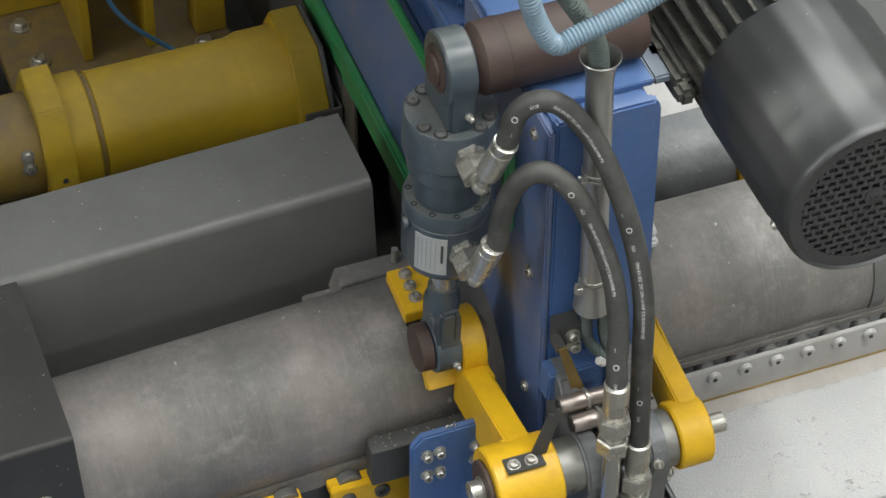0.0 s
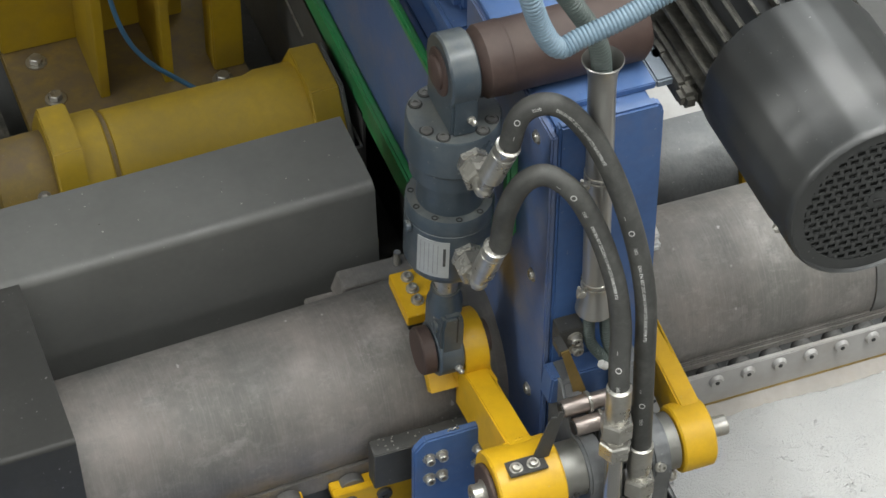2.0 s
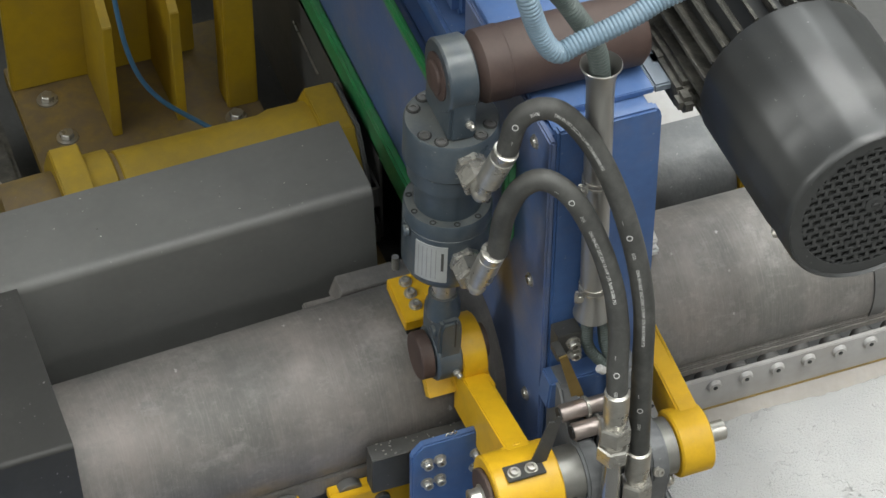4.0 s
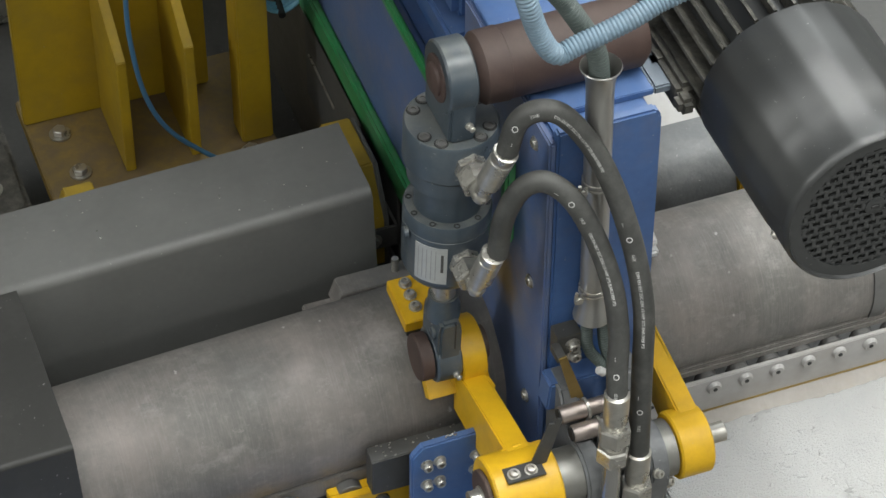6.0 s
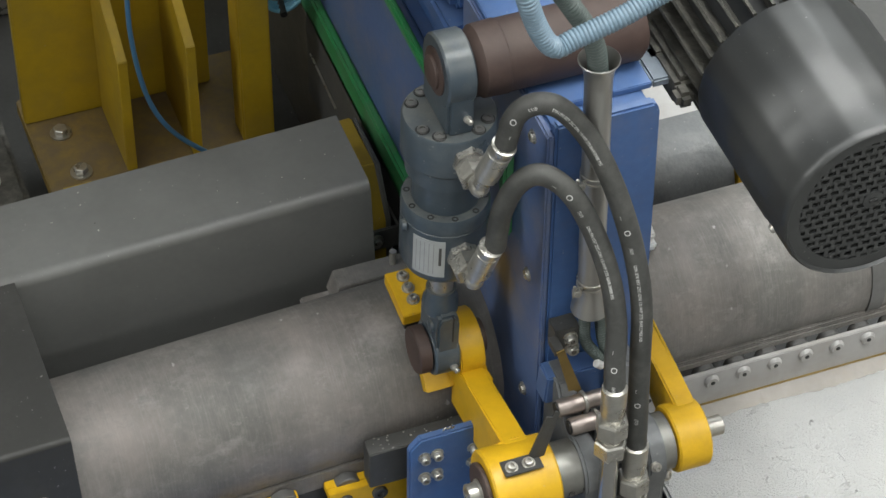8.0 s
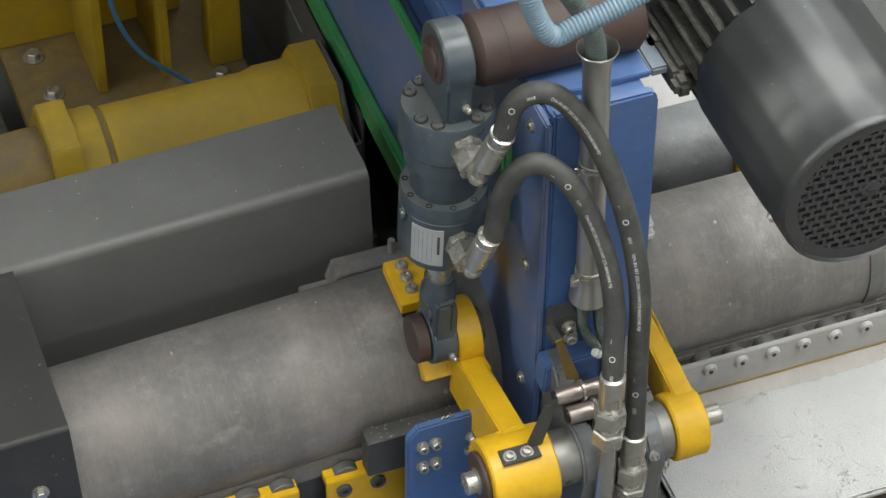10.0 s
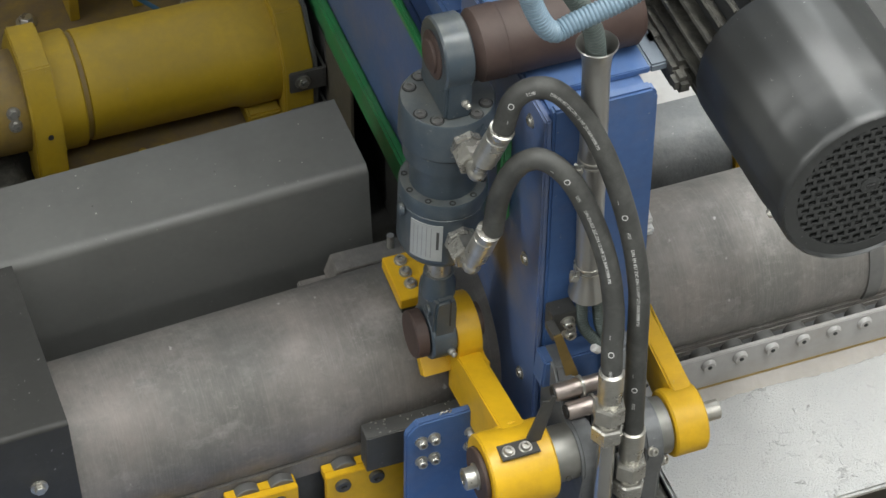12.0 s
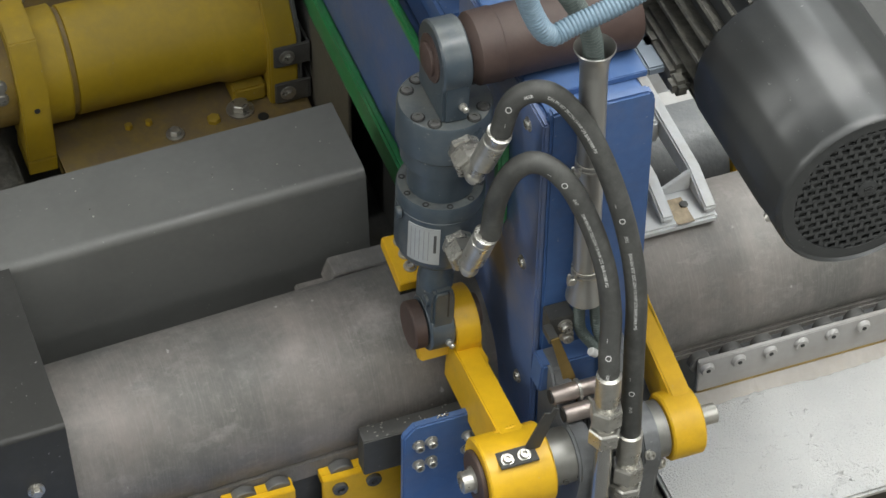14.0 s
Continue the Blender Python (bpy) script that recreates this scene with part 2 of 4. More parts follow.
SPECKLE = mat("speckled_dark_sheet", (0.085, 0.088, 0.09), 0.4, 0.2, vary=0.12, scale=12, fine=260, bump=0.3, dirt=(0.2, 0.2, 0.2), dirt_amount=0.4, specks=0.8)
HOSEGREEN = mat("green_grey_plastic", (0.075, 0.095, 0.088), 0.5, vary=0.1)
SKYCABLE = mat("light_blue_cable", (0.22, 0.50, 0.68), 0.4, vary=0.08)
MARGIN = mat("beige_stained_paint", (0.31, 0.285, 0.26), 0.6, vary=0.12, scale=20, dirt=(0.27, 0.225, 0.175), dirt_amount=0.5)
RUSTSTAIN = mat("brown_oil_stain", (0.40, 0.31, 0.20), 0.5, vary=0.3, scale=60)
BUSH = mat("dull_turned_steel", (0.27, 0.265, 0.245), 0.42, 0.7, vary=0.12, scale=18, dirt=(0.15, 0.145, 0.13))
LINKGREY = mat("blue_grey_paint", (0.17, 0.20, 0.24), 0.4, vary=0.1, scale=12)
BROWNGREY = mat("oil_stained_sheet", (0.16, 0.145, 0.115), 0.45, vary=0.25, scale=7, bump=0.15, dirt=(0.075, 0.062, 0.045), dirt_amount=0.7)
# pale tone of the added light blockers, set to bounce fill beneath them
BOUNCE_GREY = mat("light_bounce_paint", (0.62, 0.62, 0.60), 0.5, vary=0.06, scale=4)
# worn and stained; paler tone also puts missing light into the panel colour
BLUE_WORN_LIT = mat("worn_lit_blue_paint", (0.098, 0.158, 0.335), 0.45, vary=0.14, scale=6, dirt=(0.20, 0.19, 0.20), dirt_amount=0.75, specks=0.35)
SCRIBE = mat("etched_lines", (0.26, 0.265, 0.26), 0.5, 0.2, vary=0.05)


def rub(material, centre, radius, colour, amount, scale=40):
    """Worn or stained spot with a ragged outline, at a place on the thing."""
    n, l = material.node_tree.nodes, material.node_tree.links
    base = n["Principled BSDF"].inputs["Base Color"]
    under = base.links[0].from_socket
    tc = n.new("ShaderNodeTexCoord")
    far = n.new("ShaderNodeVectorMath")
    far.operation = "DISTANCE"
    far.inputs[1].default_value = centre
    l.new(tc.outputs["Object"], far.inputs[0])
    t = n.new("ShaderNodeTexNoise")
    t.inputs["Scale"].default_value, t.inputs["Detail"].default_value, t.inputs["Roughness"].default_value = scale, 6, 0.65
    l.new(tc.outputs["Object"], t.inputs["Vector"])
    mul = n.new("ShaderNodeMath")
    mul.operation, mul.inputs[1].default_value = "MULTIPLY_ADD", radius * 1.6
    l.new(t.outputs[0], mul.inputs[0])
    l.new(far.outputs["Value"], mul.inputs[2])
    r = n.new("ShaderNodeMapRange")
    r.inputs[1].default_value, r.inputs[2].default_value, r.inputs[3].default_value, r.inputs[4].default_value = radius * 1.9, radius * 1.15, 0.0, amount
    l.new(mul.outputs[0], r.inputs[0])
    x = n.new("ShaderNodeMix")
    x.data_type = "RGBA"
    l.new(r.outputs[0], x.inputs[0])
    l.new(under, x.inputs[6])
    x.inputs[7].default_value = (*colour, 1)
    l.new(x.outputs[2], base)


rub(BLUE_WORN_LIT, (-0.059, -0.372, 0.384), 0.040, (0.24, 0.17, 0.08), 0.85)
rub(BLUE_WORN_LIT, (-0.059, -0.390, 0.300), 0.040, (0.05, 0.075, 0.16), 0.6)
rub(BLUE_WORN_LIT, (-0.059, -0.425, 0.420), 0.030, (0.19, 0.18, 0.20), 0.6)
rub(PIPE, (0.035, -0.015, 0.186), 0.055, (0.105, 0.105, 0.10), 0.55, 90)
rub(PIPE, (-0.040, -0.045, 0.175), 0.014, (0.40, 0.38, 0.36), 0.7, 120)
rub(PIPE, (0.085, -0.040, 0.183), 0.022, (0.30, 0.27, 0.255), 0.6, 90)
rub(PIPE, (0.175, -0.030, 0.192), 0.030, (0.33, 0.31, 0.30), 0.5, 120)
rub(PIPE, (-0.105, -0.060, 0.160), 0.050, (0.24, 0.205, 0.185), 0.4, 30)
INK = mat("black_ink", (0.02, 0.02, 0.02), 0.6, vary=0.05)


# ---- mesh helpers ----
ROOTS = {}


def thing(name, base, label, category, group="", kind=""):
    ob = new(name)
    ob.empty_display_size = 0.02
    ob.location = base
    ROOTS[name] = Vector(base)
    ob["base"] = base
    return tagged(ob, label, category, group, kind)


def base_of(ob):
    v = Vector((0, 0, 0))
    while ob:
        v += Vector(ob["base"]) if "base" in ob else Vector((0, 0, 0))
        ob = ob.parent
    return v


def part(name, bm, material, parent, label="", smooth=40, base=None):
    """Mesh from world coordinates, under its thing. base: own origin in the world, for a part that moves."""
    off = base_of(parent)
    own = (Vector(base) - off) if base is not None else Vector((0, 0, 0))
    bmesh.ops.translate(bm, verts=bm.verts, vec=-(off + own))
    bmesh.ops.recalc_face_normals(bm, faces=bm.faces)
    me = bpy.data.meshes.new(name)
    bm.to_mesh(me)
    bm.free()
    me.materials.append(material)
    if smooth:
        me.shade_smooth()
        me.set_sharp_from_angle(angle=radians(smooth))
    ob = new(name, me)
    ob.parent = parent
    ob.location = own
    ob["base"] = tuple(own)
    return tagged(ob, label)


def setting(name, bm, material, label, category="", smooth=40):
    bmesh.ops.recalc_face_normals(bm, faces=bm.faces)
    me = bpy.data.meshes.new(name)
    bm.to_mesh(me)
    bm.free()
    me.materials.append(material)
    if smooth:
        me.shade_smooth()
        me.set_sharp_from_angle(angle=radians(smooth))
    return tagged(new(name, me), label, category or name, kind="structure")


def box(x0, x1, y0, y1, z0, z1, bevel=0.0, seg=2, bm=None):
    bm = bm or bmesh.new()
    vs = bmesh.ops.create_cube(bm, size=1.0)["verts"]
    for v in vs:
        v.co = Vector(((x0 + x1) / 2 + v.co.x * (x1 - x0), (y0 + y1) / 2 + v.co.y * (y1 - y0), (z0 + z1) / 2 + v.co.z * (z1 - z0)))
    if bevel:
        es = list({e for v in vs for e in v.link_edges})
        bmesh.ops.bevel(bm, geom=es, offset=bevel, segments=seg, affect="EDGES", clamp_overlap=True)
    return bm


def frame_of(d):
    d = Vector(d).normalized()
    a = Vector((0, 0, 1)) if abs(d.z) < 0.9 else Vector((1, 0, 0))
    u = d.cross(a).normalized()
    return d, u, d.cross(u).normalized()


def lathe(p, axis, profile, seg=32, bm=None, start=0.0):
    """Turned solid: profile rows (along, radius) from p along axis, closed at both ends."""
    bm = bm or bmesh.new()
    d, u, w = frame_of(axis)
    rings = []
    for s, r in profile:
        c = Vector(p) + d * s
        rings.append([bm.verts.new(c + (u * math.cos(start + 2 * math.pi * k / seg) + w * math.sin(start + 2 * math.pi * k / seg)) * r) for k in range(seg)])
    for a, b in zip(rings, rings[1:]):
        for k in range(seg):
            bm.faces.new((a[k], a[(k + 1) % seg], b[(k + 1) % seg], b[k]))
    bm.faces.new(rings[0])
    bm.faces.new(rings[-1])
    return bm


def rod(p, q, r, seg=24, bevel=0.0, bm=None, start=0.0):
    n = (Vector(q) - Vector(p)).length
    rows = [(0, r - bevel), (bevel, r), (n - bevel, r), (n, r - bevel)] if bevel else [(0, r), (n, r)]
    return lathe(p, Vector(q) - Vector(p), rows, seg, bm, start)


def hexa(p, axis, r, h, bm=None, start=0.0):
    return lathe(p, axis, [(0, r * 0.90), (h * 0.08, r), (h * 0.86, r), (h, r * 0.86)], 6, bm, start)


def pipe_shell(p, q, r, wall, seg=64):
    """Hollow tube, open at the ends."""
    bm = bmesh.new()
    d, u, w = frame_of(Vector(q) - Vector(p))
    rows = []
    for c, rr in ((Vector(p), r), (Vector(q), r), (Vector(q), r - wall), (Vector(p), r - wall)):
        rows.append([bm.verts.new(c + (u * math.cos(2 * math.pi * k / seg) + w * math.sin(2 * math.pi * k / seg)) * rr) for k in range(seg)])
    for i in range(4):
        a, b = rows[i], rows[(i + 1) % 4]
        for k in range(seg):
            bm.faces.new((a[k], a[(k + 1) % seg], b[(k + 1) % seg], b[k]))
    return bm


def prism(poly, axis, a, b, bevel=0.0, seg=2, bm=None):
    """Polygon in the two other axes, drawn out along axis 'x', 'y' or 'z' from a to b."""
    bm = bm or bmesh.new()
    put = {"x": lambda s, p: (s, p[0], p[1]), "y": lambda s, p: (p[0], s, p[1]), "z": lambda s, p: (p[0], p[1], s)}[axis]
    lo = [bm.verts.new(put(a, p)) for p in poly]
    hi = [bm.verts.new(put(b, p)) for p in poly]
    fs = [bm.faces.new(lo), bm.faces.new(hi)]
    n = len(poly)
    for k in range(n):
        fs.append(bm.faces.new((lo[k], lo[(k + 1) % n], hi[(k + 1) % n], hi[k])))
    if bevel:
        bmesh.ops.bevel(bm, geom=list({e for f in fs for e in f.edges}), offset=bevel, segments=seg, affect="EDGES", clamp_overlap=True)
    return bm


def spline(points, n=14):
    ps = [Vector(p) for p in points]
    ps = [ps[0] * 2 - ps[1]] + ps + [ps[-1] * 2 - ps[-2]]
    out = []
    for i in range(1, len(ps) - 2):
        a, b, c, d = ps[i - 1:i + 3]
        for k in range(n):
            t = k / n
            out.append(0.5 * (2 * b + (c - a) * t + (2 * a - 5 * b + 4 * c - d) * t * t + (3 * b - a - 3 * c + d) * t ** 3))
    return out + [ps[-2]]


def resample(path, step):
    out, left = [path[0]], step
    for a, b in zip(path, path[1:]):
        n = (b - a).length
        at = 0.0
        while n - at >= left:
            at += left
            out.append(a.lerp(b, at / n))
            left = step
        left -= n - at
    return out


def sweep(points, r, seg=16, n=14, rib=0.0, pitch=0.004, bm=None):
    """Round hose along a smooth line; rib: depth of its corrugation."""
    bm = bm or bmesh.new()
    path = spline(points, n)
    if rib:
        path = resample(path, pitch / 4)
    rings, u = [], None
    for i, p in enumerate(path):
        d = (path[min(i + 1, len(path) - 1)] - path[max(i - 1, 0)]).normalized()
        if u is None:
            u = frame_of(d)[1]
        u = (u - d * u.dot(d)).normalized()
        w = d.cross(u)
        rr = r + rib * (0, 0.7, 1, 0.7)[i % 4] - rib if rib else r
        rings.append([bm.verts.new(p + (u * math.cos(2 * math.pi * k / seg) + w * math.sin(2 * math.pi * k / seg)) * rr) for k in range(seg)])
    for a, b in zip(rings, rings[1:]):
        for k in range(seg):
            bm.faces.new((a[k], a[(k + 1) % seg], b[(k + 1) % seg], b[k]))
    bm.faces.new(rings[0])
    bm.faces.new(rings[-1])
    return bm


def cap_screw(parent, at, axis, r=0.0065, h=0.008, material=None, name="screw"):
    """Socket head screw with a washer and a recessed hexagon."""
    axis = Vector(axis).normalized()
    at = Vector(at)
    rows = [(-0.001, r * 1.35), (0.0015, r * 1.35), (0.0016, r), (h - 0.001, r), (h, r * 0.88), (h + 0.0001, r * 0.5), (h * 0.5, r * 0.48)]
    return part(name, lathe(at, axis, rows, 18), material or STEEL, parent, smooth=35)


def hex_screw(parent, at, axis, r=0.008, h=0.006, name="bolt"):
    bm = lathe(Vector(at), axis, [(-0.001, r * 1.5), (0.0018, r * 1.5)], 20)
    hexa(Vector(at) + Vector(axis).normalized() * 0.0018, axis, r, h, bm)
    return part(name, bm, STEEL, parent, smooth=30)


# ---- the hall ----
setting("floor", box(-9, 9, -8, 10, -0.2, 0.0), CONCRETE, "grey worn concrete hall floor")
setting("wall_north", box(-9, 9, 10, 10.2, 0, 5.6), WALLPAINT, "light grey painted hall wall")
setting("wall_south", box(-9, 9, -8.2, -8, 0, 5.6), WALLPAINT, "light grey painted hall wall")
setting("wall_west", box(-9.2, -9, -8, 10, 0, 5.6), WALLPAINT, "light grey painted hall wall")
setting("wall_east", box(9, 9.2, -8, 10, 0, 5.6), WALLPAINT, "light grey painted hall wall")
setting("ceiling", box(-9, 9, -8, 10, 5.6, 5.75), WALLPAINT, "light grey sheet hall ceiling")


def lean(bm, degrees=2.0):
    """The infeed side rises a little towards the cutting gate."""
    m = Matrix.Translation((0, 0, 1)) @ pose(0, 0, 0, 0, -degrees, 0) @ Matrix.Translation((0, 0, -1))
    bmesh.ops.transform(bm, matrix=m, verts=bm.verts)
    return bm


# ---- unseen panels above, behind and beside the saw, added to block light ----
setting("shade_roof", box(-0.9, 0.14, -0.19, 1.65, 2.12, 2.15), BOUNCE_GREY, "unseen grey panel over the saw, added to shade it")
setting("light_block_rear", box(-0.9, 0.14, 1.62, 1.65, 0.8, 2.12), BOUNCE_GREY, "unseen grey panel behind the saw, added to block light")

setting("light_block_end", box(-0.93, -0.9, 0.15, 1.65, 0.8, 1.42), BOUNCE_GREY, "unseen grey panel beside the saw, added to block light")


# ---- machine bed ----
def machine_bed():
    bed = thing("machine_bed", (0, 0.3, 0), "dark welded steel machine bed on the hall floor", "machine bed")
    part("base_block", box(-1.6, 1.9, -0.75, 1.6, 0.0, 0.80, 0.006), DARK, bed)
    part("beam", box(-1.6, -0.02, -0.30, -0.10, 0.80, 0.862, 0.004), BLUE, bed, "blue painted beam")
    part("beam", box(-1.6, 1.9, 0.12, 0.30, 0.80, 0.86, 0.004), DARK, bed)
    for y in (0.38, 0.92):
        part("guide_rail", box(-0.45, -0.0, y, y + 0.03, 0.80, 0.872, 0.003), STEEL, bed, "ground steel guide rail")
    return bed


machine_bed()


# ---- pipes ----
R_PIPE = 0.0889
left_pipe = thing("steel_pipe", (-0.3, 0, 0.9), "grey mill-scaled steel pipe lying in the infeed clamp", "pipe")
part("tube", lean(pipe_shell((-1.3, 0, 1), (0.045, 0, 1), R_PIPE, 0.011, 96), 3.2), PIPE, left_pipe)

right_pipe = thing("steel_pipe", (0.5, 0, 1.0), "cut grey steel pipe piece on the outfeed rollers", "pipe")
part("tube", pipe_shell((0.056, 0, 1), (1.3, 0, 1), R_PIPE, 0.011, 96), PIPE, right_pipe)


# ---- sheet covers ----
def cover_shell(x0, x1, y0, y1, z0, z1, r, t=0.003):
    """Bent sheet: front wall, top and rear lip, with a rounded front ridge."""
    poly = [(y0, z0)]
    for k in range(9):
        a = math.pi - math.pi / 2 * k / 8
        poly.append((y0 + r + r * math.cos(a), z1 - r + r * math.sin(a)))
    poly += [(y1, z1), (y1, z1 - t)]
    for k in range(9):
        a = math.pi / 2 + math.pi / 2 * k / 8
        poly.append((y0 + r + (r - t) * math.cos(a), z1 - r + (r - t) * math.sin(a)))
    poly += [(y0 + t, z0)]
    return prism(poly, "x", x0, x1)


hood = thing("sheet_cover", (-0.27, 0.2, 0.86), "grey painted bent sheet cover behind the pipe", "cover")
part("front_and_top", lean(cover_shell(-0.80, -0.068, 0.142, 0.257, 0.87, 1.126, 0.012)), GREY, hood)
part("end_plate", lean(box(-0.0715, -0.0685, 0.146, 0.253, 0.87, 1.1225)), GREY, hood)

tunnel = thing("tunnel_cover", (-0.8, 0.0, 0.86), "dark grey sheet tunnel over the incoming pipe", "cover")
part("front_and_top", lean(cover_shell(-1.2, -0.463, -0.088, 0.141, 0.84, 1.127, 0.006)), DARKGREY, tunnel)
part("end_plate", lean(box(-0.4665, -0.4635, -0.084, 0.138, 1.09, 1.123)), DARKGREY, tunnel)
hex_screw(tunnel, (-0.505, -0.089, 1.026), (0, -1, 0), 0.006, 0.005)


# ---- blue cutting gate ----
def cutting_gate():
    g = thing("cutting_gate", (0.055, 0.3, 0.80), "blue painted steel gate column across the pipe", "machine frame")
    part("column", box(0.004, 0.106, -0.163, 0.05, 0.80, 1.448, 0.003), BLUE, g)
    part("side_panel", box(-0.004, 0.003, -0.1755, 0.05, 0.86, 1.450, 0.002), BLUE_WORN_LIT, g)
    part("side_panel", box(-0.004, 0.003, 0.0505, 1.15, 1.020, 1.272, 0.0015), BLUE_WORN_LIT, g)
    part("rear_beam", box(0.004, 0.106, 0.052, 1.15, 1.020, 1.268, 0.003), BLUE, g)
    part("front_cover", prism([(0.0035, 0.86), (0.1145, 0.86), (0.1090, 1.452), (0.1040, 1.462), (0.0035, 1.462)], "y", -0.1765, -0.164, 0.0025), BLUE, g)
    part("top_plate", box(0.0, 0.1146, -0.142, 0.05, 1.4485, 1.4560, 0.001), BLUE, g)
    part("lower_strip", box(-0.016, -0.0045, 0.0505, 1.15, 1.020, 1.061, 0.003), GREEN, g, "green plastic guide strip")
    part("skirt_panel", box(-0.0155, -0.0115, 0.372, 1.15, 0.80, 1.0195, 0.001), BROWNGREY, g, "oil-stained brown grey skirt panel")
    # dark wall added so that the gap before the skirt reads as shade
    part("gap_shade_wall", box(0.03, 0.10, 0.052, 1.15, 0.80, 1.0195, 0.002), DARK, g, "dark wall put where the gap lies in shade")
    part("upper_strip", box(-0.014, -0.005, 0.06, 1.15, 1.268, 1.281, 0.003), GREEN, g, "green plastic guide strip")
    part("wiper", box(-0.016, -0.005, -0.10, -0.085, 1.25, 1.36, 0.003), GREEN, g, "green plastic wiper")
    for z in (1.423, 1.236, 1.066):
        cap_screw(g, (-0.004, -0.141, z), (-1, 0, 0), 0.0055, 0.004)
    return g


cutting_gate()

head = thing("feed_unit", (0.06, 0.25, 1.27), "blue painted feed unit housing on the gate", "machine unit")
part("housing", box(0.01, 0.12, 0.115, 0.6, 1.36, 1.75, 0.008), BLUE, head)
part("base_flange", box(-0.002, 0.128, 0.095, 0.6, 1.335, 1.359, 0.004), BLUE, head)
part("foot", box(0.02, 0.11, 0.14, 0.6, 1.2685, 1.334, 0.003), BLUE, head)
part("rib", box(0.03, 0.042, 0.075, 0.1145, 1.36, 1.5, 0.003), BLUE, head)

roll = thing("cross_shaft", (0.04, -0.09, 1.45), "brown primed steel cross shaft on the gate", "shaft")
part("shaft", lathe((-0.052, -0.09, 1.487), (1, 0, 0), [(0, 0.028), (0.008, 0.0355), (0.031, 0.0365), (0.032, 0.0355), (0.164, 0.0355), (0.172, 0.029)], 44), BROWN, roll)
part("pin", lathe((-0.091, -0.09, 1.487), (1, 0, 0), [(0, 0.013), (0.002, 0.0165), (0.01, 0.0175), (0.045, 0.0175)], 30), BROWN, roll, "bare brown pivot pin end")


# ---- hydraulic cylinder ----
CX, CY = -0.068, -0.090


def hydraulic_cylinder():
    c = thing("hydraulic_cylinder", (CX, CY, 1.487), "slate blue hydraulic cylinder hanging from the cross shaft", "hydraulic cylinder")
    low = lathe((CX, CY, 1.236), (0, 0, 1), [(0, 0.036), (0.004, 0.040), (0.014, 0.044), (0.070, 0.044), (0.0705, 0.0434), (0.0715, 0.0434), (0.072, 0.044), (0.086, 0.044), (0.089, 0.0425)], 56)
    part("lower_head", low, SLATE, c)
    part("tube", rod((CX, CY, 1.324), (CX, CY, 1.366), 0.0335, 48), SLATE, c)
    part("gland_ring", lathe((CX, CY, 1.362), (0, 0, 1), [(0, 0.038), (0.0015, 0.0412), (0.0195, 0.0416), (0.0200, 0.0395), (0.0235, 0.0395)], 56), SLATE, c)
    top = lathe((CX, CY, 1.385), (0, 0, 1), [(0, 0.044), (0.002, 0.0462), (0.044, 0.0462), (0.0465, 0.0445)], 56)
    part("upper_head", top, SLATE, c)
    # eye over the cap
    bm = lathe((-0.084, CY, 1.487), (1, 0, 0), [(0, 0.0345), (0.002, 0.0365), (0.027, 0.0365), (0.029, 0.0345)], 44)
    box(-0.083, -0.056, CY - 0.034, CY + 0.034, 1.430, 1.487, 0.003, bm=bm)
    part("eye", bm, SLATE, c)
    part("bush", lathe((-0.0865, CY, 1.487), (1, 0, 0), [(0, 0.0225), (0.001, 0.024), (0.004, 0.024)], 32), BROWN, c)
    part("grease_nipple", lathe((-0.064, CY - 0.033, 1.450), (0.1, -1, 0.15), [(0, 0.004), (0.004, 0.004), (0.005, 0.0022), (0.009, 0.0032), (0.011, 0.0015)], 12), STEEL, c)
    for k in range(8):
        a = radians((k // 2) * 90 + (27, 55)[k % 2])
        x, y = CX + 0.0375 * math.cos(a), CY + 0.0375 * math.sin(a)
        rows = [(-0.001, 0.0054), (0.0007, 0.0054), (0.002, 0.0052), (0.0021, 0.0028), (0.0008, 0.0026)]
        # black disc stands in for the shaded counterbore round the screw
        part("counterbore_shade", rod((x, y, 1.4305), (x, y, 1.4318), 0.0071, 20), INK, c)
        part("screw", lathe((x, y, 1.4316), (0, 0, 1), rows, 18), MIDSTEEL, c)
    # ten black plugs stand in for shaded screw holes
    for k in range(10):
        a = 0.2 + k * math.pi / 5
        x, y = CX + 0.0383 * math.cos(a), CY + 0.0383 * math.sin(a)
        part("screw", lathe((x, y, 1.3245), (0, 0, 1), [(-0.001, 0.0034), (0.0008, 0.0034), (0.0009, 0.0019), (0.0002, 0.0018)], 12), INK, c)
    part("plug", lathe((CX - 0.0435, CY - 0.008, 1.302), (-1, 0.1, 0), [(0, 0.006), (0.004, 0.006), (0.005, 0.005)], 16), SLATE, c)
    # curved name plate on the lower head
    bm = bmesh.new()
    cols = []
    for k in range(13):
        a = radians(207 + 44 * k / 12)
        cols.append([[bm.verts.new((CX + r * math.cos(a), CY + r * math.sin(a), z)) for z in (1.252, 1.300)] for r in (0.0438, 0.0448)])
    for p, q in zip(cols, cols[1:]):
        for i, j, u, v in ((0, 0, 0, 1), (1, 1, 0, 1)):
            bm.faces.new((p[i][0], q[i][0], q[i][1], p[i][1]))
        for z in (0, 1):
            bm.faces.new((p[0][z], q[0][z], q[1][z], p[1][z]))
    for e in (cols[0], cols[-1]):
        bm.faces.new((e[0][0], e[0][1], e[1][1], e[1][0]))
    plate = part("name_plate", bm, LABEL, c, "aluminium name plate")
    bm = bmesh.new()
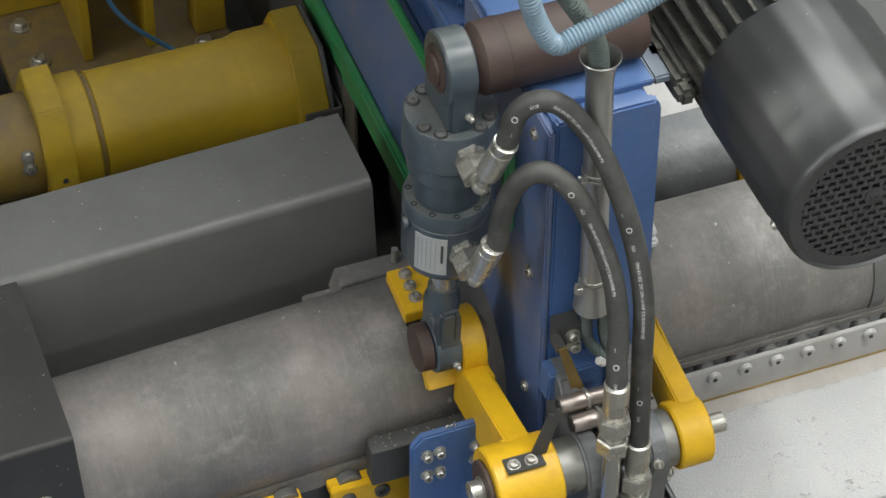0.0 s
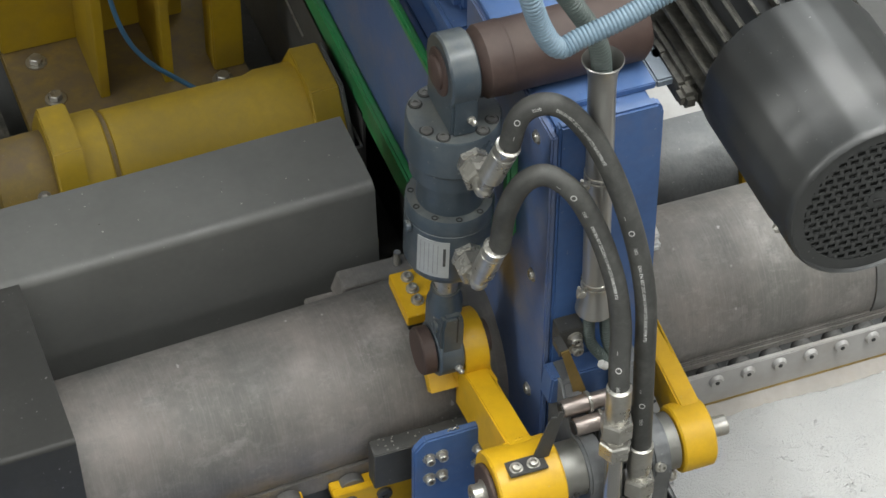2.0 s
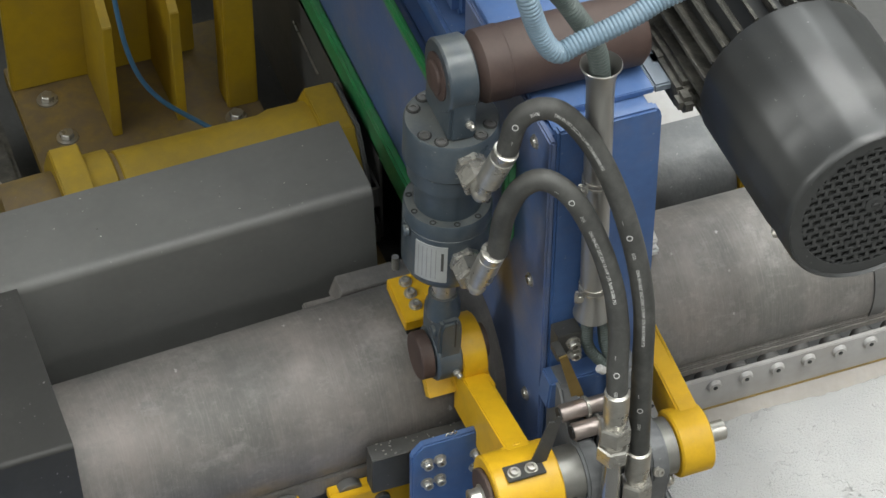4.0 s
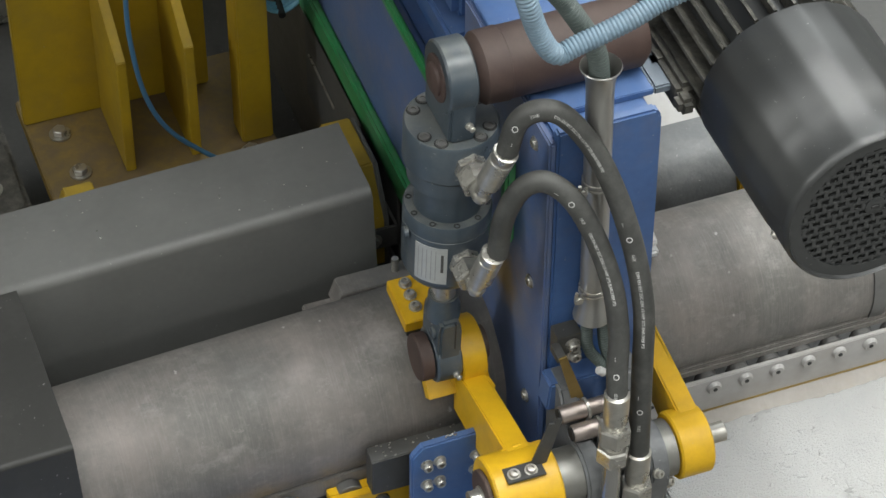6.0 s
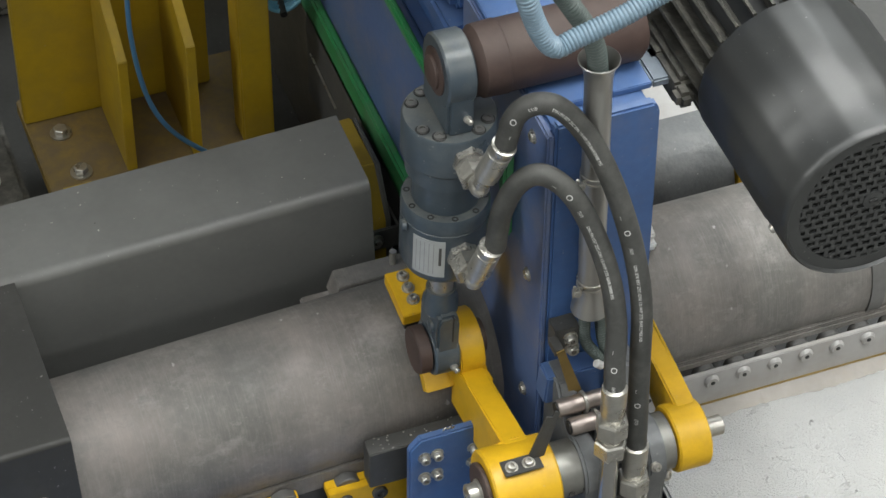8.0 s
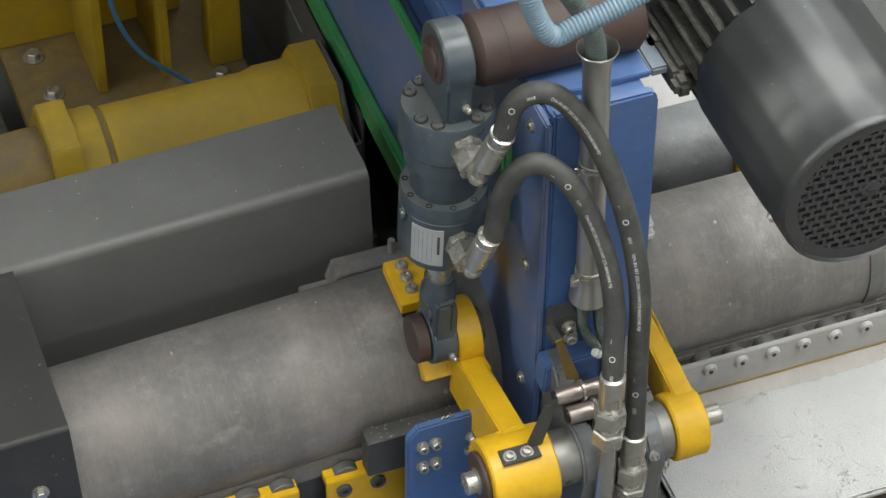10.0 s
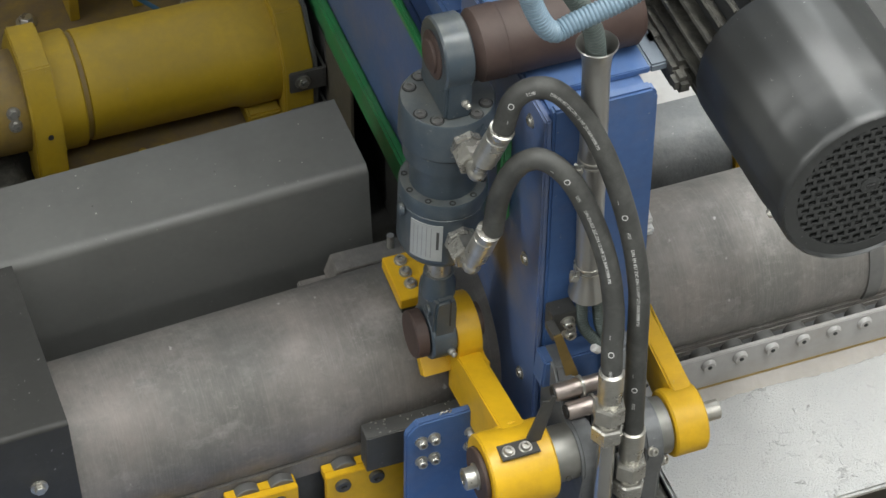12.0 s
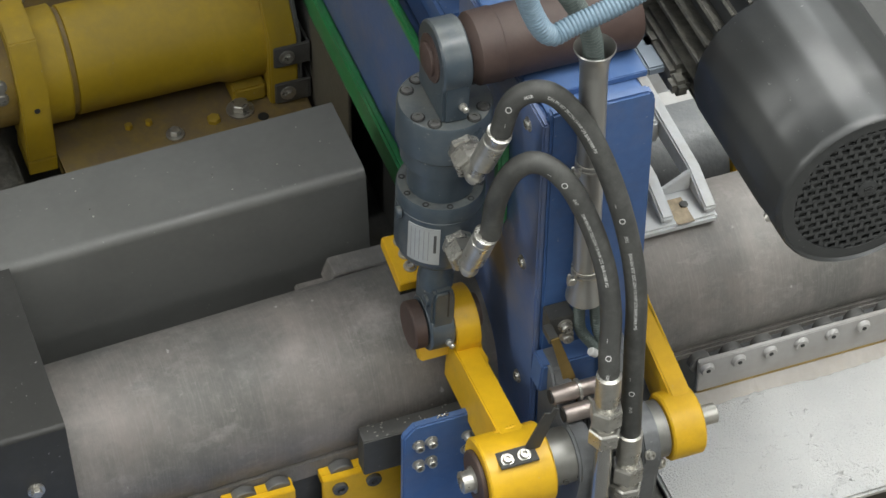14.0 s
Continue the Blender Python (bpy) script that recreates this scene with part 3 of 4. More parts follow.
    for a0, a1, z0, z1 in ((236, 236.8, 1.256, 1.296), (230, 230.8, 1.256, 1.296), (224, 224.8, 1.256, 1.296), (218, 218.8, 1.256, 1.296), (212, 212.8, 1.256, 1.296)):
        q = [bm.verts.new((CX + 0.0450 * math.cos(radians(a)), CY + 0.0450 * math.sin(radians(a)), z)) for a, z in ((a0, z0), (a1, z0), (a1, z1), (a0, z1))]
        bm.faces.new(q)
    part("printing", bm, SCRIBE, plate, smooth=0)
    bm = bmesh.new()
    q = [bm.verts.new((CX + 0.0450 * math.cos(radians(a)), CY + 0.0450 * math.sin(radians(a)), z)) for a, z in ((243, 1.268), (246.5, 1.268), (246.5, 1.292), (243, 1.292))]
    bm.faces.new(q)
    part("maker_mark", bm, DARK, plate, "dark bar of lettering", smooth=0)
    # ports: hexagon unions, ball elbow and ferrule
    for y0, z0, ball, up in ((-0.131, 1.410, (-0.0668, -0.1705, 1.4045), (-0.053, -0.188, 1.468)), (-0.129, 1.281, (-0.0660, -0.1685, 1.2785), (-0.058, -0.186, 1.337))):
        p = Vector((-0.0655, y0, z0))
        d = (Vector(ball) - p).normalized()
        port = part("union", hexa(p, d, 0.0158, 0.0105, start=0.35), STEEL, c, "zinc plated hexagon union", smooth=12)
        part("union_neck", rod(p + d * 0.0100, p + d * 0.0140, 0.0122, 20), MIDSTEEL, port)
        part("union_nut", hexa(p + d * 0.0128, d, 0.0170, 0.0185, start=0.85), STEEL, port, smooth=12)
        bm = bmesh.new()
        bmesh.ops.create_icosphere(bm, subdivisions=3, radius=0.0098, matrix=Matrix.Translation(ball))
        rod(p + d * 0.030, ball, 0.0092, 20, bm=bm)
        rod(ball, Vector(ball).lerp(Vector(up), 0.45), 0.0085, 20, bm=bm)
        part("elbow", bm, STEEL, port)
        n = Vector(up) - Vector(ball)
        w = n.length
        rows = [(0.28 * w, 0.0100), (0.30 * w, 0.0121), (0.85 * w, 0.0121), (0.86 * w, 0.0115), (0.90 * w, 0.0115), (0.91 * w, 0.0121), (1.03 * w, 0.0124), (1.04 * w, 0.0108)]
        part("ferrule", lathe(ball, n, rows, 28), STEEL, port)
    # rod end, which slides
    r = part("piston_rod", rod((CX, CY, 1.155), (CX, CY, 1.29), 0.0125, 28), STEEL, c, "ground steel piston rod", base=(CX, CY, 1.108))
    bm = lathe((-0.081, CY, 1.108), (1, 0, 0), [(0, 0.028), (0.002, 0.030), (0.025, 0.030), (0.027, 0.028)], 40)
    prism([(-0.080, 1.108), (-0.055, 1.108), (-0.055, 1.160), (-0.058, 1.172), (-0.077, 1.172), (-0.080, 1.160)], "y", CY - 0.025, CY + 0.025, 0.003, bm=bm)
    lathe((CX, CY, 1.165), (0, 0, 1), [(0, 0.018), (0.014, 0.018), (0.020, 0.0155), (0.030, 0.0155)], 30, bm=bm)
    part("rod_eye", bm, SLATE, r, "slate blue clevis eye")
    part("pin", lathe((-0.096, CY, 1.108), (1, 0, 0), [(0, 0.024), (0.0015, 0.0255), (0.013, 0.0255), (0.014, 0.020), (0.075, 0.018)], 36), BROWN, r, "brown primed clevis pin")
    # black bar on the face, painted shade of the clamp slit
    part("slit_shade", box(-0.0635, -0.0620, CY - 0.0255, CY - 0.020, 1.136, 1.170), INK, r)
    part("grease_nipple", lathe((-0.062, CY - 0.029, 1.103), (0.1, -1, 0.15), [(0, 0.004), (0.004, 0.004), (0.005, 0.0022), (0.009, 0.0032), (0.011, 0.0015)], 12), STEEL, r)
    part("clamp_screw", lathe((-0.080, CY - 0.010, 1.150), (-1, 0, 0), [(0, 0.0065), (0.003, 0.0065), (0.0035, 0.0055)], 16), SLATE, r)
    c.rotation_euler = (0, radians(1.7), 0)
    return c, r


cylinder, rodp = hydraulic_cylinder()


# ---- hydraulic hoses ----
def stamp(text, path, r, s0, size, turn, parent):
    """Lettering laid on a hose along its length."""
    cu = bpy.data.curves.new("stamp", "FONT")
    cu.body, cu.size, cu.resolution_u = text, size, 3
    ob = new("stamp", cu)
    me = bpy.data.meshes.new_from_object(ob.evaluated_get(bpy.context.evaluated_depsgraph_get()))
    bpy.data.objects.remove(ob)
    bm = bmesh.new()
    bm.from_mesh(me)
    bpy.data.meshes.remove(me)
    lengths = [0.0]
    for a, b in zip(path, path[1:]):
        lengths.append(lengths[-1] + (b - a).length)
    view = Vector(turn)
    for v in bm.verts:
        s = s0 + v.co.x
        k = max(1, min(len(path) - 1, int(np.searchsorted(lengths, s))))
        f = (s - lengths[k - 1]) / max(1e-9, lengths[k] - lengths[k - 1])
        p = path[k - 1].lerp(path[k], f)
        d = (path[k] - path[k - 1]).normalized()
        out = (view - d * view.dot(d)).normalized()
        side = d.cross(out)
        a = (v.co.y - size * 0.35) / r
        v.co = p + (out * math.cos(a) - side * math.sin(a)) * (r + 0.00025)
    return part("lettering", bm, PRINT, parent, "white printed lettering", smooth=0)


HOSE_R = 0.0106


def hydraulic_hose(points, marks, side, label):
    h = thing("hydraulic_hose", points[-1], label, "hydraulic hose", "hoses on the cylinder")
    pipe = part("hose", sweep(points, HOSE_R, 20, 10), RUBBER, h)
    path = resample(spline(points, 24), 0.002)
    total = 0.002 * len(path)
    for at in marks:
        if at + 0.155 < total:
            stamp("DIN EN 857 2SC-DN 13-WP 275 BAR/3988 PSI", path, HOSE_R, at + 0.0565, 0.0043, side, pipe)
        # maker's mark as plain shapes
        stamp("...", path, HOSE_R, at, 0.0070, side, pipe)
        stamp("O", path, HOSE_R, at + 0.0165, 0.0085, side, pipe)
        stamp("||||||||", path, HOSE_R, at + 0.037, 0.0036, side, pipe)
    x, y, z = points[-1]
    fit = part("ferrule", lathe((x, y, z + 0.006), (0, 0, -1), [(0, 0.0112), (0.001, 0.0126), (0.036, 0.0126), (0.040, 0.0112), (0.050, 0.0112)], 28), STEEL, h)
    part("nut", hexa((x, y, z - 0.040), (0, 0, -1), 0.0168, 0.024, start=0.25), STEEL, fit, smooth=12)
    part("nut", hexa((x, y, z - 0.070), (0, 0, -1), 0.0168, 0.022, start=0.6), STEEL, fit, smooth=12)
    part("stem", rod((x, y, z - 0.064), (x, y, z - 0.30), 0.0095, 20), DRAWN, fit, "bright steel hydraulic pipe")
    part("sleeve", rod((x, y, z - 0.060), (x, y, z - 0.072), 0.0105, 20), STEEL, fit)
    return h


upper_points = [(-0.052, -0.188, 1.470), (-0.043, -0.190, 1.505), (-0.024, -0.195, 1.518), (-0.001, -0.200, 1.507), (0.024, -0.210, 1.469),
                (0.042, -0.230, 1.420), (0.055, -0.250, 1.359), (0.059, -0.270, 1.300), (0.055, -0.285, 1.229), (0.051, -0.300, 1.125)]
lower_points = [(-0.058, -0.186, 1.337), (-0.054, -0.190, 1.386), (-0.040, -0.195, 1.423), (-0.020, -0.205, 1.436), (0.003, -0.220, 1.417),
                (0.022, -0.235, 1.372), (0.032, -0.255, 1.326), (0.032, -0.275, 1.284), (0.026, -0.290, 1.250), (0.022, -0.302, 1.223)]
hydraulic_hose(upper_points, (0.015, 0.214, 0.413), (-0.42, -0.80, 0.30), "long black rubber hydraulic hose arching from the cylinder")
hydraulic_hose(lower_points, (0.127, 0.322), (-0.42, -0.80, 0.30), "shorter black rubber hydraulic hose arching from the cylinder")


# ---- conduit and corrugated hoses ----
def conduit_tube():
    c = thing("conduit_tube", (0.040, -0.195, 1.205), "stainless conduit tube clipped to the blue gate", "conduit")
    a, b = Vector((0.0405, -0.195, 1.226)), Vector((0.034, -0.195, 1.554))
    n = (b - a).length
    rows = [(0, 0.0195), (0.004, 0.019), (0.020, 0.0145), (0.030, 0.0132), (n - 0.022, 0.0132), (n - 0.008, 0.0155), (n - 0.001, 0.0195), (n, 0.0198), (n + 0.001, 0.0190), (n - 0.012, 0.0140), (n - 0.06, 0.0118)]
    part("tube", lathe(a, b - a, rows, 36), STAINLESS, c)
    for s in (0.038, 0.183):
        p = a.lerp(b, s / n)
        for e in (-0.0032, 0.0032):
            part("clip_wire", lathe(p + Vector((0, 0, e)), b - a, [(-0.0014, 0.0130), (-0.0010, 0.0146), (0.0010, 0.0146), (0.0014, 0.0130)], 36), STEEL, c)
        lug = part("clip_lug", box(p.x - 0.0235, p.x - 0.0125, p.y - 0.0095, p.y - 0.0075, p.z - 0.0045, p.z + 0.0045, 0.0005), STEEL, c)
        part("clip_screw", hexa(p + Vector((-0.019, -0.0095, 0.001)), (-0.15, -1, 0.1), 0.0045, 0.006), STEEL, lug)
        part("clip_stud", rod(p + Vector((-0.0225, -0.011, -0.004)), p + Vector((-0.0225, -0.012, 0.011)), 0.0018, 10), STEEL, lug)
    return c


conduit_tube()

cable_hose = thing("corrugated_hose", (0.034, -0.195, 1.5), "dark grey corrugated cable hose entering the conduit tube", "hose")
part("hose", sweep([(0.034, -0.195, 1.49), (0.033, -0.195, 1.545), (0.024, -0.197, 1.585), (-0.004, -0.2, 1.64), (-0.05, -0.19, 1.72), (-0.06, 0.0, 1.80), (0.02, 0.16, 1.752)], 0.0098, 18, 14, 0.0016, 0.0042), HOSEGREEN, cable_hose)
for dx, bend in ((0.0, 0.012), (0.017, 0.004)):
    low = thing("corrugated_hose", (0.036 + dx, -0.195, 1.15), "thin green-grey corrugated hose below the conduit tube", "hose", "thin hoses")
    part("hose", sweep([(0.036 + dx * 0.6, -0.195, 1.230), (0.035 + dx, -0.196, 1.205), (0.037 + dx, -0.199, 1.180), (0.040 + dx + bend, -0.205, 1.155), (0.05 + dx + bend, -0.21, 1.13), (0.06 + dx, -0.20, 1.02)], 0.0062, 14, 10, 0.0010, 0.0032), HOSEGREEN, low)
    part("cable_tie", rod((0.043 + dx, -0.211, 1.160), (0.050 + dx, -0.211, 1.153), 0.0045, 12, 0.001), WHITE, low, "white cable tie end")

sky = thing("corrugated_hose", (0.0, -0.25, 1.63), "light blue corrugated hose hanging in a bend", "hose")
part("hose", sweep([(-0.085, -0.20, 1.80), (-0.066, -0.245, 1.715), (-0.052, -0.25, 1.665), (-0.036, -0.252, 1.637), (-0.014, -0.25, 1.639), (0.052, -0.25, 1.662), (0.13, -0.235, 1.70), (0.20, -0.1, 1.80), (0.10, 0.2, 1.752)], 0.0098, 20, 14, 0.0012, 0.0038), SKYBLUE, sky)


# ---- clamp lever ----
AX, AZ = -0.262, 1.075


def tangent_block(x0, x1, angle, half, r0, r1, bevel=0.001):
    """Block lying on the pipe at an angle (from +y towards +z), half long each way round it."""
    a = radians(angle)
    n, t = Vector((0, math.cos(a), math.sin(a))), Vector((0, -math.sin(a), math.cos(a)))
    poly = []
    for s, r in ((-half, r0), (half, r0), (half, r1), (-half, r1)):
        p = n * r + t * s
        poly.append((p.y, 1.0 + p.z))
    return prism(poly, "x", x0, x1, bevel)


def clamp_lever():
    v = thing("clamp_lever", (0.03, AX, AZ), "yellow painted clamp lever on a cross axle", "clamp lever")
    part("hub", lathe((-0.093, AX, AZ), (1, 0, 0), [(0, 0.0395), (0.002, 0.0415), (0.067, 0.0415), (0.069, 0.0395)], 48), YELLOW, v)
    part("beam", prism([(-0.245, 1.112), (-0.135, 1.091), (-0.100, 1.083), (-0.093, 1.060), (-0.093, 1.018), (-0.245, 1.036)], "x", -0.066, -0.040, 0.002), YELLOW, v)
    lug = [(-0.140, 1.092), (-0.120, 1.087)]
    for k in range(13):
        a = radians(205 - 210 * k / 12)
        lug.append((-0.082 + 0.036 * math.cos(a), 1.094 + 0.036 * math.sin(a)))
    lug += [(-0.062, 1.075), (-0.092, 1.060), (-0.135, 1.052)]
    part("lug", prism(lug, "x", -0.064, -0.037, 0.002), YELLOW, v)
    part("washer", rod((-0.0985, AX, AZ), (-0.0931, AX, AZ), 0.030, 32, 0.001), BROWN, v, "brown primed axle washer")
    part("axle", rod((-0.098, AX, AZ), (0.164, AX, AZ), 0.0105, 24, 0.001), STEEL, v, "bright steel axle")
    part("axle_bolt", lathe((-0.0986, AX, AZ), (-1, 0, 0), [(0, 0.014), (0.002, 0.014), (0.0021, 0.0115), (0.013, 0.0115), (0.014, 0.010), (0.0142, 0.006), (0.008, 0.0055)], 20), STEEL, v)
    part("hub", lathe((0.104, AX, AZ), (1, 0, 0), [(0, 0.0335), (0.002, 0.0355), (0.034, 0.0355), (0.036, 0.0335)], 48), YELLOW, v)
    part("beam", prism([(-0.262, 1.108), (-0.140, 1.118), (-0.05, 1.16), (-0.05, 1.125), (-0.140, 1.076), (-0.250, 1.046)], "x", 0.1155, 0.1375, 0.002), YELLOW, v)
    yoke = [(0.03, 1.112), (-0.03, 1.112), (-0.09, 1.080), (-0.102, 1.060), (-0.085, 1.070), (-0.028, 1.103), (0.02, 1.105)]
    shoe = part("clamp_shoe", prism(yoke, "x", -0.070, -0.045, 0.001), YELLOW, v, base=(-0.06, -0.04, 1.10))
    for ang, half, x0 in ((96, 0.030, -0.100), (140, 0.026, -0.096)):
        part("shoe_plate", tangent_block(x0, x0 + 0.034, ang, half, 0.0965, 0.112), YELLOW, shoe)
        part("pad", tangent_block(x0 + 0.002, x0 + 0.033, ang, half - 0.001, 0.0892, 0.0962, 0.0), INK, shoe, "black rubber clamp pad")
    for s in (-0.020, -0.004, 0.012):
        a = radians(96)
        n, t = Vector((0, math.cos(a), math.sin(a))), Vector((0, -math.sin(a), math.cos(a)))
        cap_screw(shoe, Vector((-0.083, 0, 1)) + n * 0.112 + t * s, n, 0.0052, 0.006)
    cap_screw(shoe, (-0.050, 0.000, 1.112), (0, 0, 1), 0.004, 0.004)
    def bead(points, r):
        pts = resample(spline(points, 8), 0.0030)
        bm = bmesh.new()
        for p in pts:
            bmesh.ops.create_icosphere(bm, subdivisions=2, radius=r, matrix=Matrix.Translation(p))
        return part("weld_bead", bm, YELLOW, v)

    bead([(-0.067, -0.236, 1.104), (-0.053, -0.236, 1.107), (-0.039, -0.236, 1.104)], 0.0042)
    bead([(-0.066, -0.240, 1.100), (-0.066, -0.233, 1.075), (-0.066, -0.236, 1.050)], 0.0036)
    bead([(-0.039, -0.240, 1.100), (-0.039, -0.233, 1.075), (-0.039, -0.236, 1.050)], 0.0036)
    # switch flag
    bm = box(-0.080, -0.040, AX - 0.023, AX - 0.003, AZ + 0.0395, AZ + 0.0420, 0.0005)
    prism([(-0.052, AZ + 0.040), (-0.035, AZ + 0.042), (-0.020, AZ + 0.100), (-0.025, AZ + 0.103), (-0.028, AZ + 0.096), (-0.034, AZ + 0.098), (-0.050, AZ + 0.050)], "y", AX - 0.010, AX - 0.008, 0, bm=bm)
    part("switch_flag", bm, DARK, v, "dark steel switch flag")
    for x in (-0.071, -0.053):
        cap_screw(v, (x, AX - 0.014, AZ + 0.0415), (0, -0.2, 1), 0.0050, 0.006)
    return v, shoe


lever, shoe = clamp_lever()


def bearing_block():
    b = thing("bearing_block", (0.05, -0.24, 0.80), "grey cast bearing bracket carrying the clamp axle", "bearing")
    body = [(-0.178, 0.87), (-0.285, 0.87), (-0.291, 1.04)]
    for k in range(9):
        a = radians(195 - 150 * k / 8)
        body.append((AX + 0.035 * math.cos(a), AZ + 0.035 * math.sin(a)))
    body += [(-0.21, 1.145), (-0.178, 1.145)]
    part("cheek", prism(body, "x", 0.002, 0.022, 0.003), CAST, b)
    part("cheek", prism(body, "x", 0.070, 0.090, 0.003), CAST, b)
    part("web", box(0.030, 0.070, -0.24, -0.178, 0.87, 1.10, 0.003), CAST, b)
    part("bush", lathe((-0.0235, AX, AZ), (1, 0, 0), [(0, 0.027), (0.001, 0.029), (0.026, 0.029)], 36), BUSH, b, "dull turned steel bush")
    part("bush", lathe((0.0905, AX, AZ), (1, 0, 0), [(0, 0.030), (0.012, 0.030), (0.013, 0.028)], 36), BUSH, b, "dull turned steel bush")
    part("set_screw", rod((0.004, AX - 0.027, AZ - 0.004), (0.004, AX - 0.030, AZ - 0.004), 0.003, 12), DARK, b)
    part("foot", box(-0.01, 0.12, -0.30, -0.178, 0.80, 0.869, 0.004), BLUE, b)
    part("set_screw", rod((-0.011, AX - 0.0285, AZ - 0.006), (-0.011, AX - 0.0305, AZ - 0.006), 0.0032, 12), DARK, b)
    cap_screw(b, (0.0765, AX - 0.033, AZ + 0.006), (0.3, -0.9, 0.3), 0.0045, 0.006)
    part("foot_pad", box(0.0905, 0.1415, -0.33, -0.178, 0.868, 0.892, 0.003), GREASE, b, "rough dark foot pad")
    cap_screw(b, (0.093, AX - 0.026, AZ - 0.022), (0.6, -0.6, 0.3), 0.005, 0.005)
    return b


bearing_block()


def limit_switches():
    m = thing("switch_bracket", (0.015, -0.2, 1.14), "dark steel bracket bolted to the blue gate", "bracket")
    part("block", box(0.004, 0.030, -0.197, -0.1768, 1.175, 1.205, 0.001), DARK, m)
    cap_screw(m, (0.020, -0.197, 1.192), (0, -1, 0), 0.0058, 0.008)
    cap_screw(m, (0.022, -0.197, 1.177), (0, -1, 0), 0.0058, 0.008)
    bm = bmesh.new()
    prism([(-0.002, 1.196), (0.006, 1.198), (0.026, 1.135), (0.032, 1.085), (0.020, 1.085), (0.012, 1.140)], "y", -0.2165, -0.2145, 0, bm=bm)
    part("strip", bm, BRASS, m, "brownish brass strip")
    part("arm", box(-0.003, 0.006, -0.2145, -0.195, 1.19, 1.198), DARK, m)
    part("ledge", prism([(-0.007, 1.106), (0.060, 1.106), (0.060, 1.143), (-0.004, 1.143)], "y", -0.202, -0.177, 0.002), BLUE, m, "blue painted ledge")
    for x0, x1, y, z in ((-0.004, 0.052, -0.228, 1.127), (0.003, 0.040, -0.246, 1.116)):
        s = thing("proximity_switch", ((x0 + x1) / 2, y, z - 0.009), "nickel plated round proximity switch in a clip", "switch", "proximity switches")
        part("barrel", lathe((x0, y, z), (1, 0, 0), [(0, 0.0085), (0.001, 0.0093), (0.026, 0.0093), (0.0262, 0.0088), (x1 - x0, 0.0088)], 24), NICKEL, s)
        part("clip", lathe((x0 + 0.027, y, z), (1, 0, 0), [(0, 0.0098), (0.0001, 0.0115), (0.003, 0.0115), (0.0031, 0.0098)], 24), STEEL, s)
        part("cap", rod((x0 - 0.002, y, z), (x0 + 0.0001, y, z), 0.0072, 20), INK, s)


limit_switches()


# ---- electric motor ----
MX, MZ, MR = 0.238, 1.460, 0.0905


def electric_motor():
    m = thing("electric_motor", (MX, -0.1, 1.36), "black painted electric motor with a slotted fan cowl", "electric motor")
    y0 = -0.362
    # cowl of twenty soft flats
    profile = []
    for k in range(20):
        for d in (-6.6, -3.5, 0.0, 3.5, 6.6, 9.0):
            flat = math.cos(radians(9)) / math.cos(radians(d)) if d < 9 else 0.9962
            profile.append((radians(18 * k + 9 + d), flat))
    bm = bmesh.new()
    rings = []
    rows = ((y0 + 0.004, 0.925), (y0, 0.955), (y0 + 0.001, 0.975), (y0 + 0.010, 1.0), (y0 + 0.060, 1.004), (y0 + 0.0605, 1.012), (y0 + 0.183, 1.015), (y0 + 0.187, 1.008), (y0 + 0.187, 0.96))
    for y, f in rows:
        ring = []
        for a, soft in profile:
            if y < y0 + 0.005:
                soft = 1.0
            ring.append(bm.verts.new((MX + MR * f * soft * math.cos(a), y, MZ + MR * f * soft * math.sin(a))))
        rings.append(ring)
    for a, b in zip(rings, rings[1:]):
        for k in range(len(a)):
            bm.faces.new((a[k], a[(k + 1) % len(a)], b[(k + 1) % len(a)], b[k]))
    bm.faces.new(rings[-1])
    cowl = part("fan_cowl", bm, BLACK, m, smooth=60)
    # dark disc put in for the shade inside the cowl
    part("slot_shade_disc", rod((MX, y0 + 0.012, MZ), (MX, y0 + 0.014, MZ), MR * 0.93, 48), DARK, m, "dark disc for the shaded space behind the fan slots")
    # slotted grille: rows of staggered openings
    bm = bmesh.new()
    r = MR * 0.93
    pitch_z, pitch_x = 0.0085, 0.0115
    rows = int(r / pitch_z) + 1
    for i in range(-rows, rows + 1):
        z = i * pitch_z
        if abs(z) < r:
            w = math.sqrt(r * r - z * z)
            box(MX - w, MX + w, y0 + 0.004, y0 + 0.0062, MZ + z - 0.0017, MZ + z + 0.0017, bm=bm)
        zm = z + pitch_z / 2
        n = int(r / pitch_x) + 1
        for j in range(-n, n + 1):
            x = (j + 0.5 * (i % 2)) * pitch_x
            if x * x + zm * zm < (r * 0.98) ** 2:
                box(MX + x - 0.0019, MX + x + 0.0019, y0 + 0.0038, y0 + 0.0058, MZ + zm - pitch_z / 2, MZ + zm + pitch_z / 2, bm=bm)
    part("grille", bm, BLACK, cowl, smooth=0)
    bm = pipe_shell((MX, y0 + 0.003, MZ), (MX, y0 + 0.0066, MZ), MR * 0.935, MR * 0.13, 72)
    part("grille_rim", bm, BLACK, cowl)
    part("hub_disc", lathe((MX, y0 + 0.007, MZ), (0, -1, 0), [(0, 0.010), (0.0035, 0.010), (0.004, 0.009)], 30), BLACK, cowl)
    part("hub_screw", box(MX - 0.004, MX + 0.004, y0 + 0.0015, y0 + 0.003, MZ - 0.0015, MZ + 0.0015), INK, cowl)
    for a in (200, 265):
        x, z = MX + MR * math.cos(radians(a)), MZ + MR * math.sin(radians(a))
